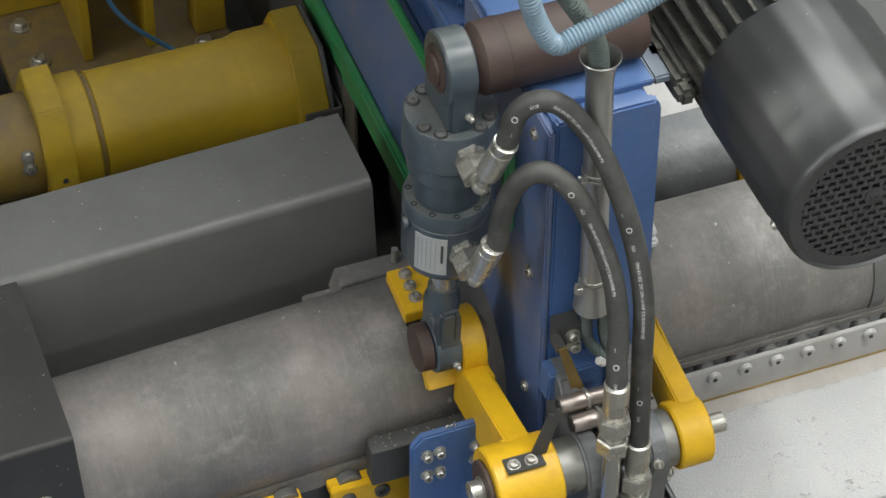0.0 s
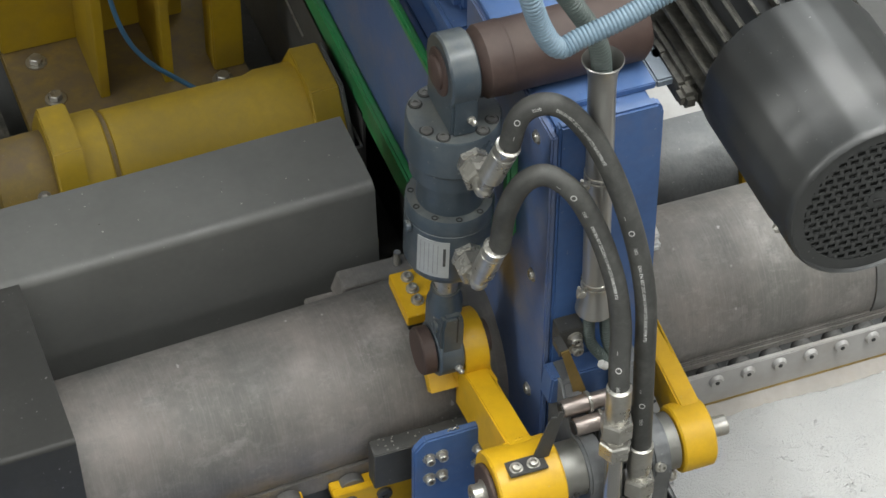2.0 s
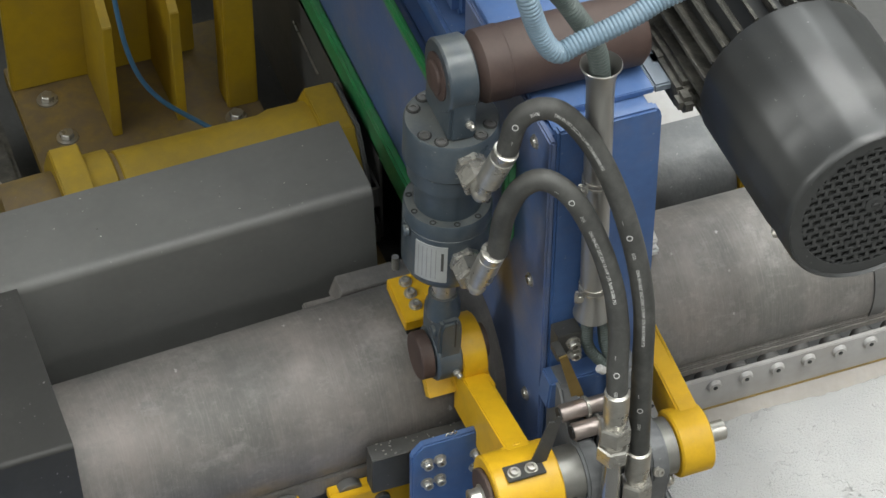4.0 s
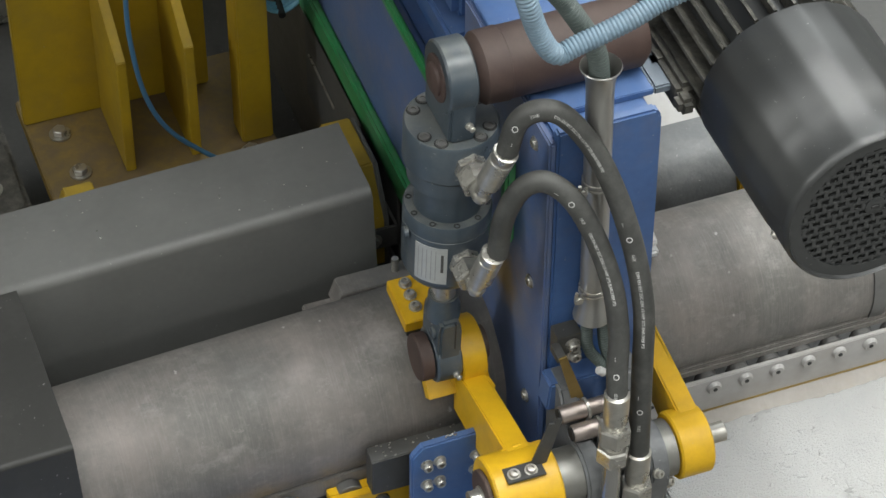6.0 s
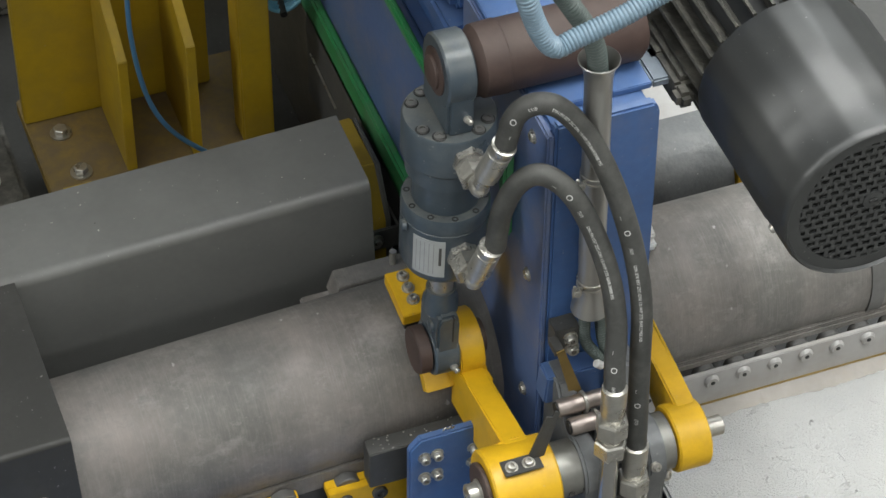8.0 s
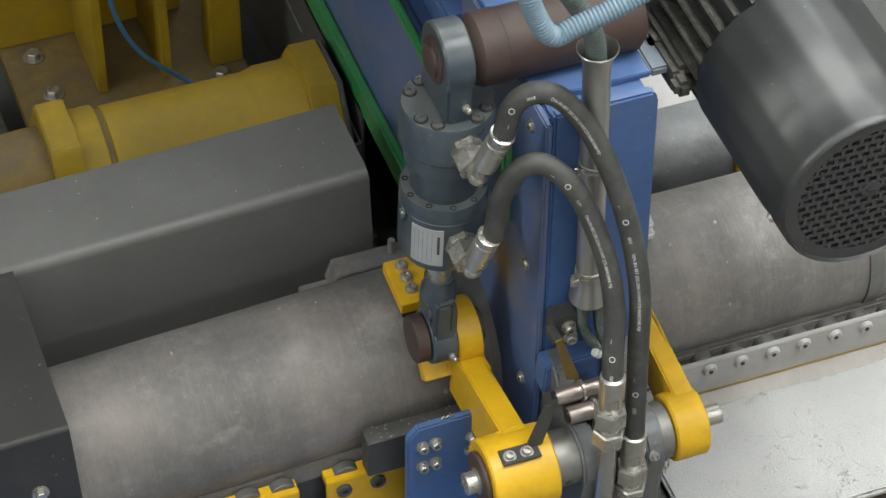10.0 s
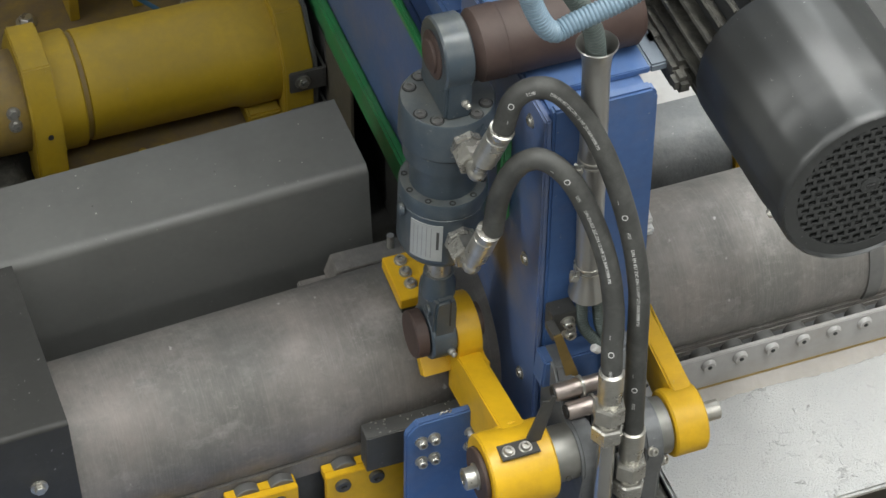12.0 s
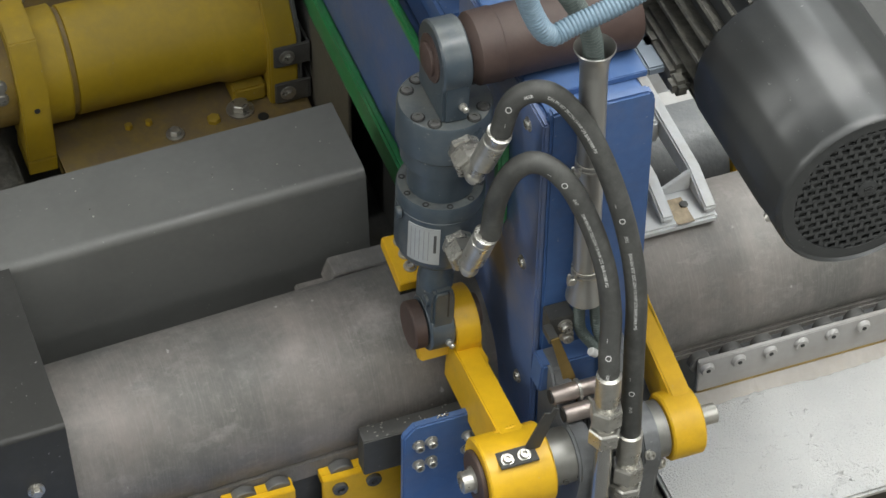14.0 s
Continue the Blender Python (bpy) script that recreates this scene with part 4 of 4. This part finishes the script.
        cap_screw(m, (x, y0 + 0.028, z), (math.cos(radians(a)), 0, math.sin(radians(a))), 0.0035, 0.003)
    # finned stator
    part("stator", rod((MX, -0.180, MZ), (MX, 0.16, MZ), MR * 0.80, 48), BLACK, m)
    for k in range(28):
        a = 2 * math.pi * k / 28
        bm = box(0.066, 0.0895, -0.172, 0.14, -0.0016, 0.0016)
        bmesh.ops.transform(bm, matrix=Matrix.Translation((MX, 0, MZ)) @ Matrix.Rotation(-a, 4, "Y"), verts=bm.verts)
        part("fin", bm, GREASE, m)
    part("flange", lathe((MX, -0.062, MZ), (0, 1, 0), [(0, 0.088), (0.003, 0.0945), (0.016, 0.0945), (0.018, 0.088)], 48), GREASE, m)
    for k in range(8):
        a = 2 * math.pi * (k + 0.4) / 8
        at = (MX + 0.094 * math.cos(a), -0.045, MZ + 0.094 * math.sin(a))
        part("lug", rod((at[0], -0.064, at[2]), (at[0], -0.036, at[2]), 0.009, 14, 0.002), GREASE, m)
    # foot casting along the side, caked with grease
    foot = part("foot", box(MX - 0.101, MX - 0.062, -0.150, 0.13, MZ - 0.040, MZ - 0.004, 0.006, 2), GREASE, m, "grease-caked motor foot")
    for y in (-0.157, -0.095, -0.03, 0.04):
        part("foot_lug", box(MX - 0.106, MX - 0.088, y - 0.010, y + 0.012, MZ - 0.027, MZ - 0.008, 0.005), GREASE, foot)
    part("end_shield", lathe((MX, 0.14, MZ), (0, 1, 0), [(0, 0.092), (0.004, 0.096), (0.03, 0.096), (0.04, 0.085)], 48), GREASE, m)
    return m


electric_motor()

gear = thing("gearbox", (0.235, 0.25, 1.34), "dark greasy gearbox housing beside the feed unit", "gearbox")
part("housing", box(0.129, 0.335, 0.181, 0.36, 1.34, 1.60, 0.012, 3), GREASE, gear)
part("flange", box(0.121, 0.345, 0.16, 0.1805, 1.33, 1.61, 0.008), GREASE, gear)


# ---- outfeed side ----
outfeed = thing("outfeed_table", (0.8, -0.6, 0.80), "pale rough coated table plate beside the outfeed", "table plate")
part("plate", box(0.142, 1.9, -0.290, -0.104, 0.893, 0.903, 0.003), WETPLATE, outfeed)
part("skirt", box(0.146, 1.9, -0.284, -0.110, 0.80, 0.8925), DARK, outfeed)
random.seed(5)
bm = bmesh.new()
for k in range(900):
    x, y = random.uniform(0.15, 0.62), random.uniform(-0.286, -0.13)
    s = random.uniform(0.0004, 0.0010)
    m = Matrix.Translation((x, y, 0.9030)) @ Matrix.Rotation(random.uniform(0, 3.1), 4, "Z") @ Matrix.Diagonal((s * random.uniform(1, 2), s, s * 0.7, 1))
    bmesh.ops.create_icosphere(bm, subdivisions=1, radius=1.0, matrix=m)
for k in range(48):
    x, y, a = random.uniform(0.2, 0.6), random.uniform(-0.28, -0.14), random.uniform(0, 6.3)
    for q in range(random.randint(3, 7)):
        x, y, a = x + 0.0024 * math.cos(a), y + 0.0024 * math.sin(a), a + random.uniform(-0.8, 0.8)
        m = Matrix.Translation((x, y, 0.9030)) @ Matrix.Diagonal((0.0017, 0.0014, 0.0013, 1))
        bmesh.ops.create_icosphere(bm, subdivisions=1, radius=random.uniform(0.7, 1.1), matrix=m)
part("coating_grain", bm, WETPLATE, outfeed)["kind"] = "stuff"
random.seed(8)
bm = bmesh.new()
near = [(0.152 + 0.006 * k, -0.1215 + random.uniform(-0.0012, 0.0012) - 0.002 * math.sin(k * 0.21)) for k in range(200)]
for p, q in zip(near, near[1:]):
    bm.faces.new([bm.verts.new((x, y, z)) for x, y, z in ((p[0], p[1], 0.9034), (q[0], q[1], 0.9034), (q[0], -0.1025, 0.9092), (p[0], -0.1025, 0.9092))])
bmesh.ops.remove_doubles(bm, verts=bm.verts, dist=0.0001)
part("bare_margin", bm, MARGIN, outfeed, "beige stained margin along the rail", smooth=0)
part("front_beam", box(0.146, 1.9, -0.37, -0.2915, 0.80, 0.868, 0.004), YELLOW_RUST, outfeed, "stained yellow beam under the plate edge")


def roller_rail():
    c = thing("roller_rail", (0.8, -0.1, 0.88), "pale painted roller rail with bolted axles", "roller rail")
    part("rail", box(0.150, 1.7, -0.102, -0.096, 0.9085, 0.9575, 0.001), PALE, c)
    part("foot_strip", box(0.150, 1.7, -0.1040, -0.1021, 0.9094, 0.9102), BRASS, c, "brown rusty joint line")
    bossm = lathe((0, 0, 0), (0, -1, 0), [(0, 0.0088), (0.002, 0.0085), (0.0035, 0.007), (0.0045, 0.0066), (0.0046, 0.0028), (0.002, 0.0024)], 18)
    boss = part("axle_boss", bossm, PALE, c, base=(0, 0, 0))
    rollm = lathe((0, 0, 0), (0, 1, 0), [(0, 0.0120), (0.001, 0.0130), (0.010, 0.0130), (0.011, 0.0120)], 28)
    wheel = part("roller", rollm, MIDSTEEL, c, base=(0, 0, 0))
    # black disc that darkens the hole in each boss like shade
    socket = part("socket_shade", rod((0, 0, 0), (0, -0.0008, 0), 0.0026, 14), INK, c, base=(0, 0, 0))
    for k in range(-2, 26):
        x = 0.235 + 0.0378 * k
        for src, at in ((boss, (x - 0.8, -0.0022, 0.065)), (socket, (x - 0.8, -0.0066, 0.0655)), (wheel, (x - 0.8 - 0.003, 0.0055, 0.0640))):
            o = src if k == -2 else src.copy()
            if k > -2:
                scene.collection.objects.link(o)
            o.data = src.data
            o.location = at
    return c


carrier = roller_rail()
bm = box(0.056, 1.3, -0.0835, -0.0715, 0.9465, 0.9560, 0.002)
box(0.056, 1.3, -0.0822, -0.0745, 0.9560, 0.9612, 0.0015, bm=bm)
bmesh.ops.transform(bm, matrix=Matrix.Translation((0, 0, 1)) @ pose(0, 0, 0, -5.5) @ Matrix.Translation((0, 0, -1)), verts=bm.verts)
part("ridge", bm, PIPE, right_pipe, "raised steel ridge along the pipe")
part("strap", pipe_shell((0.428, 0, 1), (0.445, 0, 1), R_PIPE + 0.0025, 0.0024, 72), MIDSTEEL, right_pipe, "flat steel strap")


def white_gripper():
    g = thing("gripper_frame", (0.18, 0.1, 1.09), "white painted cast gripper frame on the cut pipe", "gripper")
    x0, x1 = 0.100, 0.194
    part("foot", box(x0, x1, -0.026, 0.028, 1.0895, 1.100, 0.003), WHITE, g)
    part("side_bar", prism([(-0.02, 1.100), (0.30, 1.100), (0.30, 1.135), (0.03, 1.125), (-0.02, 1.108)], "x", x1 - 0.014, x1, 0.002), WHITE, g)
    part("side_bar", prism([(-0.02, 1.100), (0.30, 1.100), (0.30, 1.135), (0.03, 1.125), (-0.02, 1.108)], "x", x0 + 0.030, x0 + 0.044, 0.002), WHITE, g)
    part("cross_bar", box(x0, x1 - 0.014, 0.105, 0.135, 1.094, 1.125, 0.003), WHITE, g)
    part("cross_bar", box(x0, x1 + 0.035, 0.175, 0.31, 1.094, 1.155, 0.003), WHITE, g)
    part("gusset", prism([(x1 - 0.060, 1.1005), (x1 - 0.014, 1.1005), (x1 - 0.014, 1.128)], "y", 0.02, 0.026, 0.001), WHITE, g)
    part("stain_patch", box(x0 + 0.046, x0 + 0.066, -0.0262, 0.012, 1.1001, 1.1006), RUSTSTAIN, g, "brown oil stain")
    part("bolt", hexa((x1 - 0.03, 0.0, 1.100), (0, 0, 1), 0.005, 0.003), DARK, g)
    return g


gripper = white_gripper()

rear = thing("sheet_cover", (0.6, 0.2, 0.86), "dark speckled sheet cover behind the cut pipe", "cover")
part("front_and_top", cover_shell(0.115, 0.362, 0.125, 0.200, 0.86, 1.050, 0.065), SPECKLE, rear)
part("end_strip", box(0.364, 0.374, 0.12, 0.22, 0.86, 1.02, 0.002), YELLOW, rear, "yellow edge strip")
back = thing("guard_panel", (0.6, 0.45, 0.86), "pale grey painted guard panel behind the outfeed", "panel")
part("panel", box(0.115, 0.55, 0.205, 0.42, 0.86, 1.035, 0.004), PALE, back)
post = thing("link_bracket", (0.28, 0.2, 1.06), "grey flat steel link beside the gate", "bracket")
part("plate", box(0.1200, 0.162, -0.132, 0.04, 1.437, 1.447, 0.002), LINKGREY, post)


# ---- infeed side, in front of and behind the pipe ----
def infeed_guides():
    p = thing("guide_block", (-0.11, -0.12, 0.862), "dark steel guide block beside the pipe", "guide block")
    part("block", prism([(-0.120, 0.946), (-0.120, 0.999), (-0.106, 1.004), (-0.100, 1.002), (-0.100, 0.946)], "x", -0.166, -0.030, 0.001), DARK, p)
    part("spacer", box(-0.118, -0.035, -0.1495, -0.1205, 0.862, 0.998, 0.001), DARK, p)
    q = thing("bolted_plate", (-0.09, -0.15, 0.862), "blue painted plate with four socket screws", "plate")
    part("plate", prism([(-0.137, 0.862), (-0.030, 0.862), (-0.030, 1.052), (-0.124, 1.050), (-0.136, 1.037)], "y", -0.160, -0.150, 0.002), BLUE, q)
    for x, z in ((-0.120, 1.023), (-0.106, 1.024), (-0.120, 0.992), (-0.106, 0.993), (-0.067, 0.996), (-0.066, 1.018)):
        cap_screw(q, (x, -0.160, z), (0, -1, 0), 0.0052, 0.008)
    t = thing("cradle_strip", (-0.3, -0.076, 0.90), "long grey steel strip under the pipe edge", "strip")
    part("strip", lean(box(-0.46, -0.02, -0.081, -0.071, 0.930, 0.9555, 0.001), 3.1), PIPE, t)
    part("carrier", lean(box(-0.46, -0.165, -0.078, -0.072, 0.862, 0.930), 1.5), DARK, t)
    for x0, x1 in ((-0.314, -0.237), (-0.206, -0.100), (-0.42, -0.34)):
        h = thing("roller_holder", ((x0 + x1) / 2, -0.098, 0.862), "yellow painted roller holder with dark axle screws", "roller holder", "infeed roller holders")
        part("plate", box(x0, x1, -0.103, -0.095, 0.863, 0.932, 0.001), YELLOW, h)
        part("ledge", box(x0, x1, -0.095, -0.083, 0.920, 0.932, 0.001), YELLOW, h)
        n = 2
        for k in range(n):
            x = x0 + 0.018 + 0.0378 * k
            part("axle_screw", lathe((x, -0.103, 0.916), (0, -1, 0), [(0, 0.0085), (0.004, 0.0085), (0.005, 0.0075), (0.0051, 0.004), (0.002, 0.0035)], 20), DARK, h)
            part("roller", rod((x + 0.006, -0.0945, 0.922), (x + 0.006, -0.083, 0.922), 0.0165, 24, 0.001), MIDSTEEL, h)
    b = thing("rear_stop", (-0.10, 0.1, 0.862), "grey steel stop bar behind the pipe", "stop bar")
    part("bar", box(-0.168, -0.03, 0.086, 0.108, 0.862, 1.014, 0.002), PIPE, b)
    part("step", prism([(-0.136, 1.0145), (-0.03, 1.0145), (-0.03, 1.038), (-0.128, 1.038)], "y", 0.084, 0.112, 0.001), PIPE, b)
    part("stud", rod((-0.062, 0.10, 1.038), (-0.062, 0.10, 1.056), 0.004, 12), STEEL, b)


infeed_guides()


# ---- saw carriage ----
CZ = 0.97


def saw_carriage():
    c = thing("saw_carriage", (-0.2, 0.49, 0.872), "dusty yellow saw carriage sliding behind the cover", "saw carriage")
    rows = [(0, 0.055), (0.002, 0.060), (0.048, 0.062), (0.07, 0.062)]
    part("end_cap", lathe((-0.440, 0.49, CZ), (1, 0, 0), rows, 56), YELLOW_RUST, c)
    part("collar", lathe((-0.3725, 0.49, CZ), (1, 0, 0), [(0, 0.0705), (0.055, 0.0715), (0.064, 0.0715), (0.066, 0.069)], 64), YELLOW_DIMMED, c)
    part("joint_ring", lathe((-0.3065, 0.49, CZ), (1, 0, 0), [(0, 0.0655), (0.0062, 0.0655)], 64), YELLOW_RUST, c, "dark brown joint groove")
    part("drum", lathe((-0.3005, 0.49, CZ), (1, 0, 0), [(0, 0.0640), (0.0015, 0.0675), (0.176, 0.0675), (0.184, 0.0695), (0.190, 0.0715), (0.232, 0.0715)], 64), YELLOW_DIMMED, c)
    h, w, q = 0.079, 0.0405, 0.0225

    def bearing(x0, x1, z0):
        y = 0.49
        return prism([(y - h, z0), (y + h, z0), (y + h, CZ + q), (y + w, CZ + h), (y - w, CZ + h), (y - h, CZ + q)], "x", x0, x1, 0.002)

    left = part("bearing_block", bearing(-0.3735, -0.338, 0.8935), YELLOW_DIMMED, c)
    part("leg", box(-0.3735, -0.338, 0.411, 0.47, 0.8725, 0.893, 0.001), YELLOW_DIMMED, left)
    # dark disc on the face, shade of a pin hole put in as colour
    part("pin_hole_shade", rod((-0.355, 0.4108, 0.973), (-0.355, 0.4096, 0.973), 0.0035, 14), DARK, left)
    right = part("bearing_block", bearing(-0.069, -0.033, 0.8935), YELLOW_DIMMED, c)
    part("cap_plate", bearing(-0.0325, -0.027, 0.8935), MIDSTEEL, right, "bare steel cap plate")
    part("saddle", box(-0.112, -0.070, 0.424, 0.47, 0.8935, 0.917, 0.003), YELLOW_DIMMED, right)
    part("base_plate", prism([(-0.337, 0.345), (-0.022, 0.345), (-0.022, 0.60), (-0.078, 0.62), (-0.078, 0.86), (-0.36, 0.86), (-0.36, 0.575), (-0.337, 0.575)], "z", 0.8725, 0.893, 0.002), YELLOW_RUST, c, "rust-stained yellow base plate")
    part("back_wall", box(-0.360, -0.125, 0.81, 0.825, 0.8935, 1.45, 0.002), YELLOW_DIMMED, c)
    for x in (-0.258, -0.176):
        part("rib", prism([(0.69, 0.8935), (0.8095, 0.8935), (0.8095, 1.150), (0.69, 1.066)], "x", x - 0.006, x + 0.006, 0.001), YELLOW_DIMMED, c)
    post = part("post", box(-0.118, -0.079, 0.69, 0.73, 0.8935, 1.45, 0.002), YELLOW_DIMMED, c)
    for x, y in ((-0.323, 0.812 - 0.03), (-0.317, 0.708), (-0.117 + 0.004, 0.672)):
        hex_screw(c, (x, y, 0.8935), (0, 0, 1), 0.009, 0.008)
    for x, y, r in ((-0.107, 0.416, 0.0115), (-0.194, 0.400, 0.0075)):
        hex_screw(c, (x, y, 0.8935), (0, 0, 1), r, r * 0.9)
    for x, y, r in ((-0.143, 0.408, 0.0085), (-0.219, 0.4285, 0.0045), (-0.244, 0.430, 0.0050)):
        part("painted_screw", hexa((x, y, 0.8925), (0, 0, 1), r, 0.007), YELLOW_DIMMED, c)
    # black disc on the plate stands in for an empty hole's shade
    part("bolt_hole_shade", rod((-0.084, 0.395, 0.893), (-0.084, 0.395, 0.8937), 0.007, 16), INK, c)
    for z in (CZ + 0.000, CZ - 0.058):
        t = part("tab", box(-0.064, -0.0205, 0.4065, 0.4105, z - 0.016, z + 0.016, 0.0015), MIDSTEEL, c, "dull steel tab")
        part("tab_leg", box(-0.0215, -0.0185, 0.4065, 0.450, z - 0.016, z + 0.016, 0.001), MIDSTEEL, t)
        hex_screw(t, (-0.048, 0.4065, z), (0, -1, 0), 0.0065, 0.005)
    for z in (CZ + 0.016, CZ + 0.030):
        hex_screw(c, (-0.391, 0.49 - math.sqrt(0.062 ** 2 - (z - CZ) ** 2), z), (0, -1, 0.4), 0.0055, 0.005)
    part("blade_guard", box(-0.016, -0.0125, 0.415, 0.75, 0.895, 1.03, 0.0005), MIDSTEEL, c, "grey steel guard plate")
    part("guard_rim", rod((-0.0172, 0.7336, 0.9705), (-0.0172, 0.6384, 0.9635), 0.0014, 10), STEEL, c, "thin bright steel rim of the guard plate")
    # cable lying down the ribs
    part("cable", sweep([(-0.240, 0.66, 1.46), (-0.250, 0.665, 1.20), (-0.250, 0.66, 1.11), (-0.238, 0.655, 1.03), (-0.212, 0.65, 0.975), (-0.162, 0.645, 0.922), (-0.11, 0.60, 0.900), (-0.09, 0.58, 0.898)], 0.0030, 12, 10), CABLE, c, "blue cable")
    coil = part("cable_coil", sweep([(-0.036 + 0.028 * math.cos(a * 0.5), 0.765 + 0.0006 * a, 1.052 + 0.036 * math.sin(a * 0.5)) for a in range(0, 40)], 0.0030, 10, 4), SKYCABLE, c, "coiled light blue cable")
    part("cable_tie", rod((-0.040, 0.762, 1.017), (-0.036, 0.795, 1.017), 0.0045, 10), INK, coil)
    part("hook", rod((-0.080, 0.72, 1.094), (-0.030, 0.79, 1.094), 0.003, 10), STEEL, c)
    return c


carriage = saw_carriage()

drive = thing("drive_housing", (-0.52, 0.75, 0.80), "dark greasy drive housing beside the saw carriage", "housing")
part("cover_plate", box(-0.50, -0.43, 0.66, 0.9, 0.8955, 0.903, 0.002), MIDSTEEL, drive)
part("housing", box(-0.72, -0.385, 0.34, 1.15, 0.8, 0.895, 0.008), GREASE, drive)
for y in (0.44, 0.52, 0.60, 0.66, 0.72):
    hex_screw(drive, (-0.405 - 0.02 * (y > 0.5), y, 0.895), (0, 0, 1), 0.009, 0.008)


# ---- swarf: thin curls and flakes on the guide block, the bolted plate and the cover ----
def swarf():
    random.seed(11)
    t = thing("swarf", (-0.11, -0.11, 1.0), "scattered bright metal chips on the guide block", "metal chips", kind="stuff")
    bm = bmesh.new()
    for k in range(26):
        x, y = random.uniform(-0.160, -0.070), random.uniform(-0.118, -0.103)
        z = 1.0035 if y > -0.107 else 0.9995 + (y + 0.120) * 0.35
        box(x, x + random.uniform(0.0008, 0.0025), y, y + 0.001, z, z + 0.0009, bm=bm)
    for k in range(14):
        x, y = random.uniform(-0.44, -0.09), random.uniform(0.158, 0.25)
        z = 1.126 + x * 0.0349 - 0.0002
        box(x, x + random.uniform(0.0007, 0.0018), y, y + 0.0010, z, z + 0.0008, bm=bm)
    part("flakes", bm, STEEL, t, smooth=0)["kind"] = "stuff"
    part("curl", sweep([(-0.098 + 0.012 * k / 8, -0.156, 1.0522 + 0.003 * abs(math.sin(k * 0.9))) for k in range(9)], 0.0008, 8, 4), STEEL, t)


swarf()


# ---- what moves ----
def motions():
    feed = ((0, 0.0), (0.5, -0.016), (1, -0.033), (1.5, -0.048), (2, -0.066), (2.5, -0.081), (3, -0.099), (3.8, -0.1245), (4.6, -0.150), (5.5, -0.178),
            (6, -0.193), (6.5, -0.207), (7, -0.221), (7.3, -0.226), (7.5, -0.225), (8, -0.206), (8.5, -0.178), (9.5, -0.114), (10.5, -0.050), (11, -0.017), (11.5, 0.015),
            (12, 0.049), (12.5, 0.079), (12.8, 0.096), (13, 0.103), (13.5, 0.102), (14, 0.102))
    walk(carriage, [(t, pose(-0.2, 0.49 + y, 0.872)) for t, y in feed])
    lift = ((0, 0.0), (12.6, 0.0), (12.8, 1.1), (13, 2.7), (13.2, 4.4), (13.4, 5.7), (13.6, 6.1), (14, 6.1))
    walk(lever, [(t, pose(0.03, AX, AZ, a)) for t, a in lift])
    walk(shoe, [(t, pose(-0.09, -0.04 - AX, 1.10 - AZ + 0.0125 * a / 6.1)) for t, a in lift])
    reach = CY - AX
    walk(rodp, [(t, pose(0, 0, 1.108 - 1.487 + reach * math.sin(radians(a)))) for t, a in lift])
    pull = ((0, 0.0), (13.3, 0.0), (13.4, 0.002), (13.5, 0.007), (13.6, 0.016), (13.7, 0.029), (13.8, 0.044), (13.9, 0.060), (14, 0.077))
    walk(carrier, [(t, pose(0.8 + x, -0.1, 0.88)) for t, x in pull])
    walk(gripper, [(t, pose(0.18 + x, 0.1, 1.09)) for t, x in pull])
    spin = ((0, 0.0), (8.2, 0.0), (10.3, 5.5), (13.3, 5.5))
    walk(right_pipe, [(t, pose(0.5, 0, 1.0, a)) for t, a in spin] + [(t, pose(0.5 + x, 0, 1.0, 5.5)) for t, x in pull[2:]])


motions()
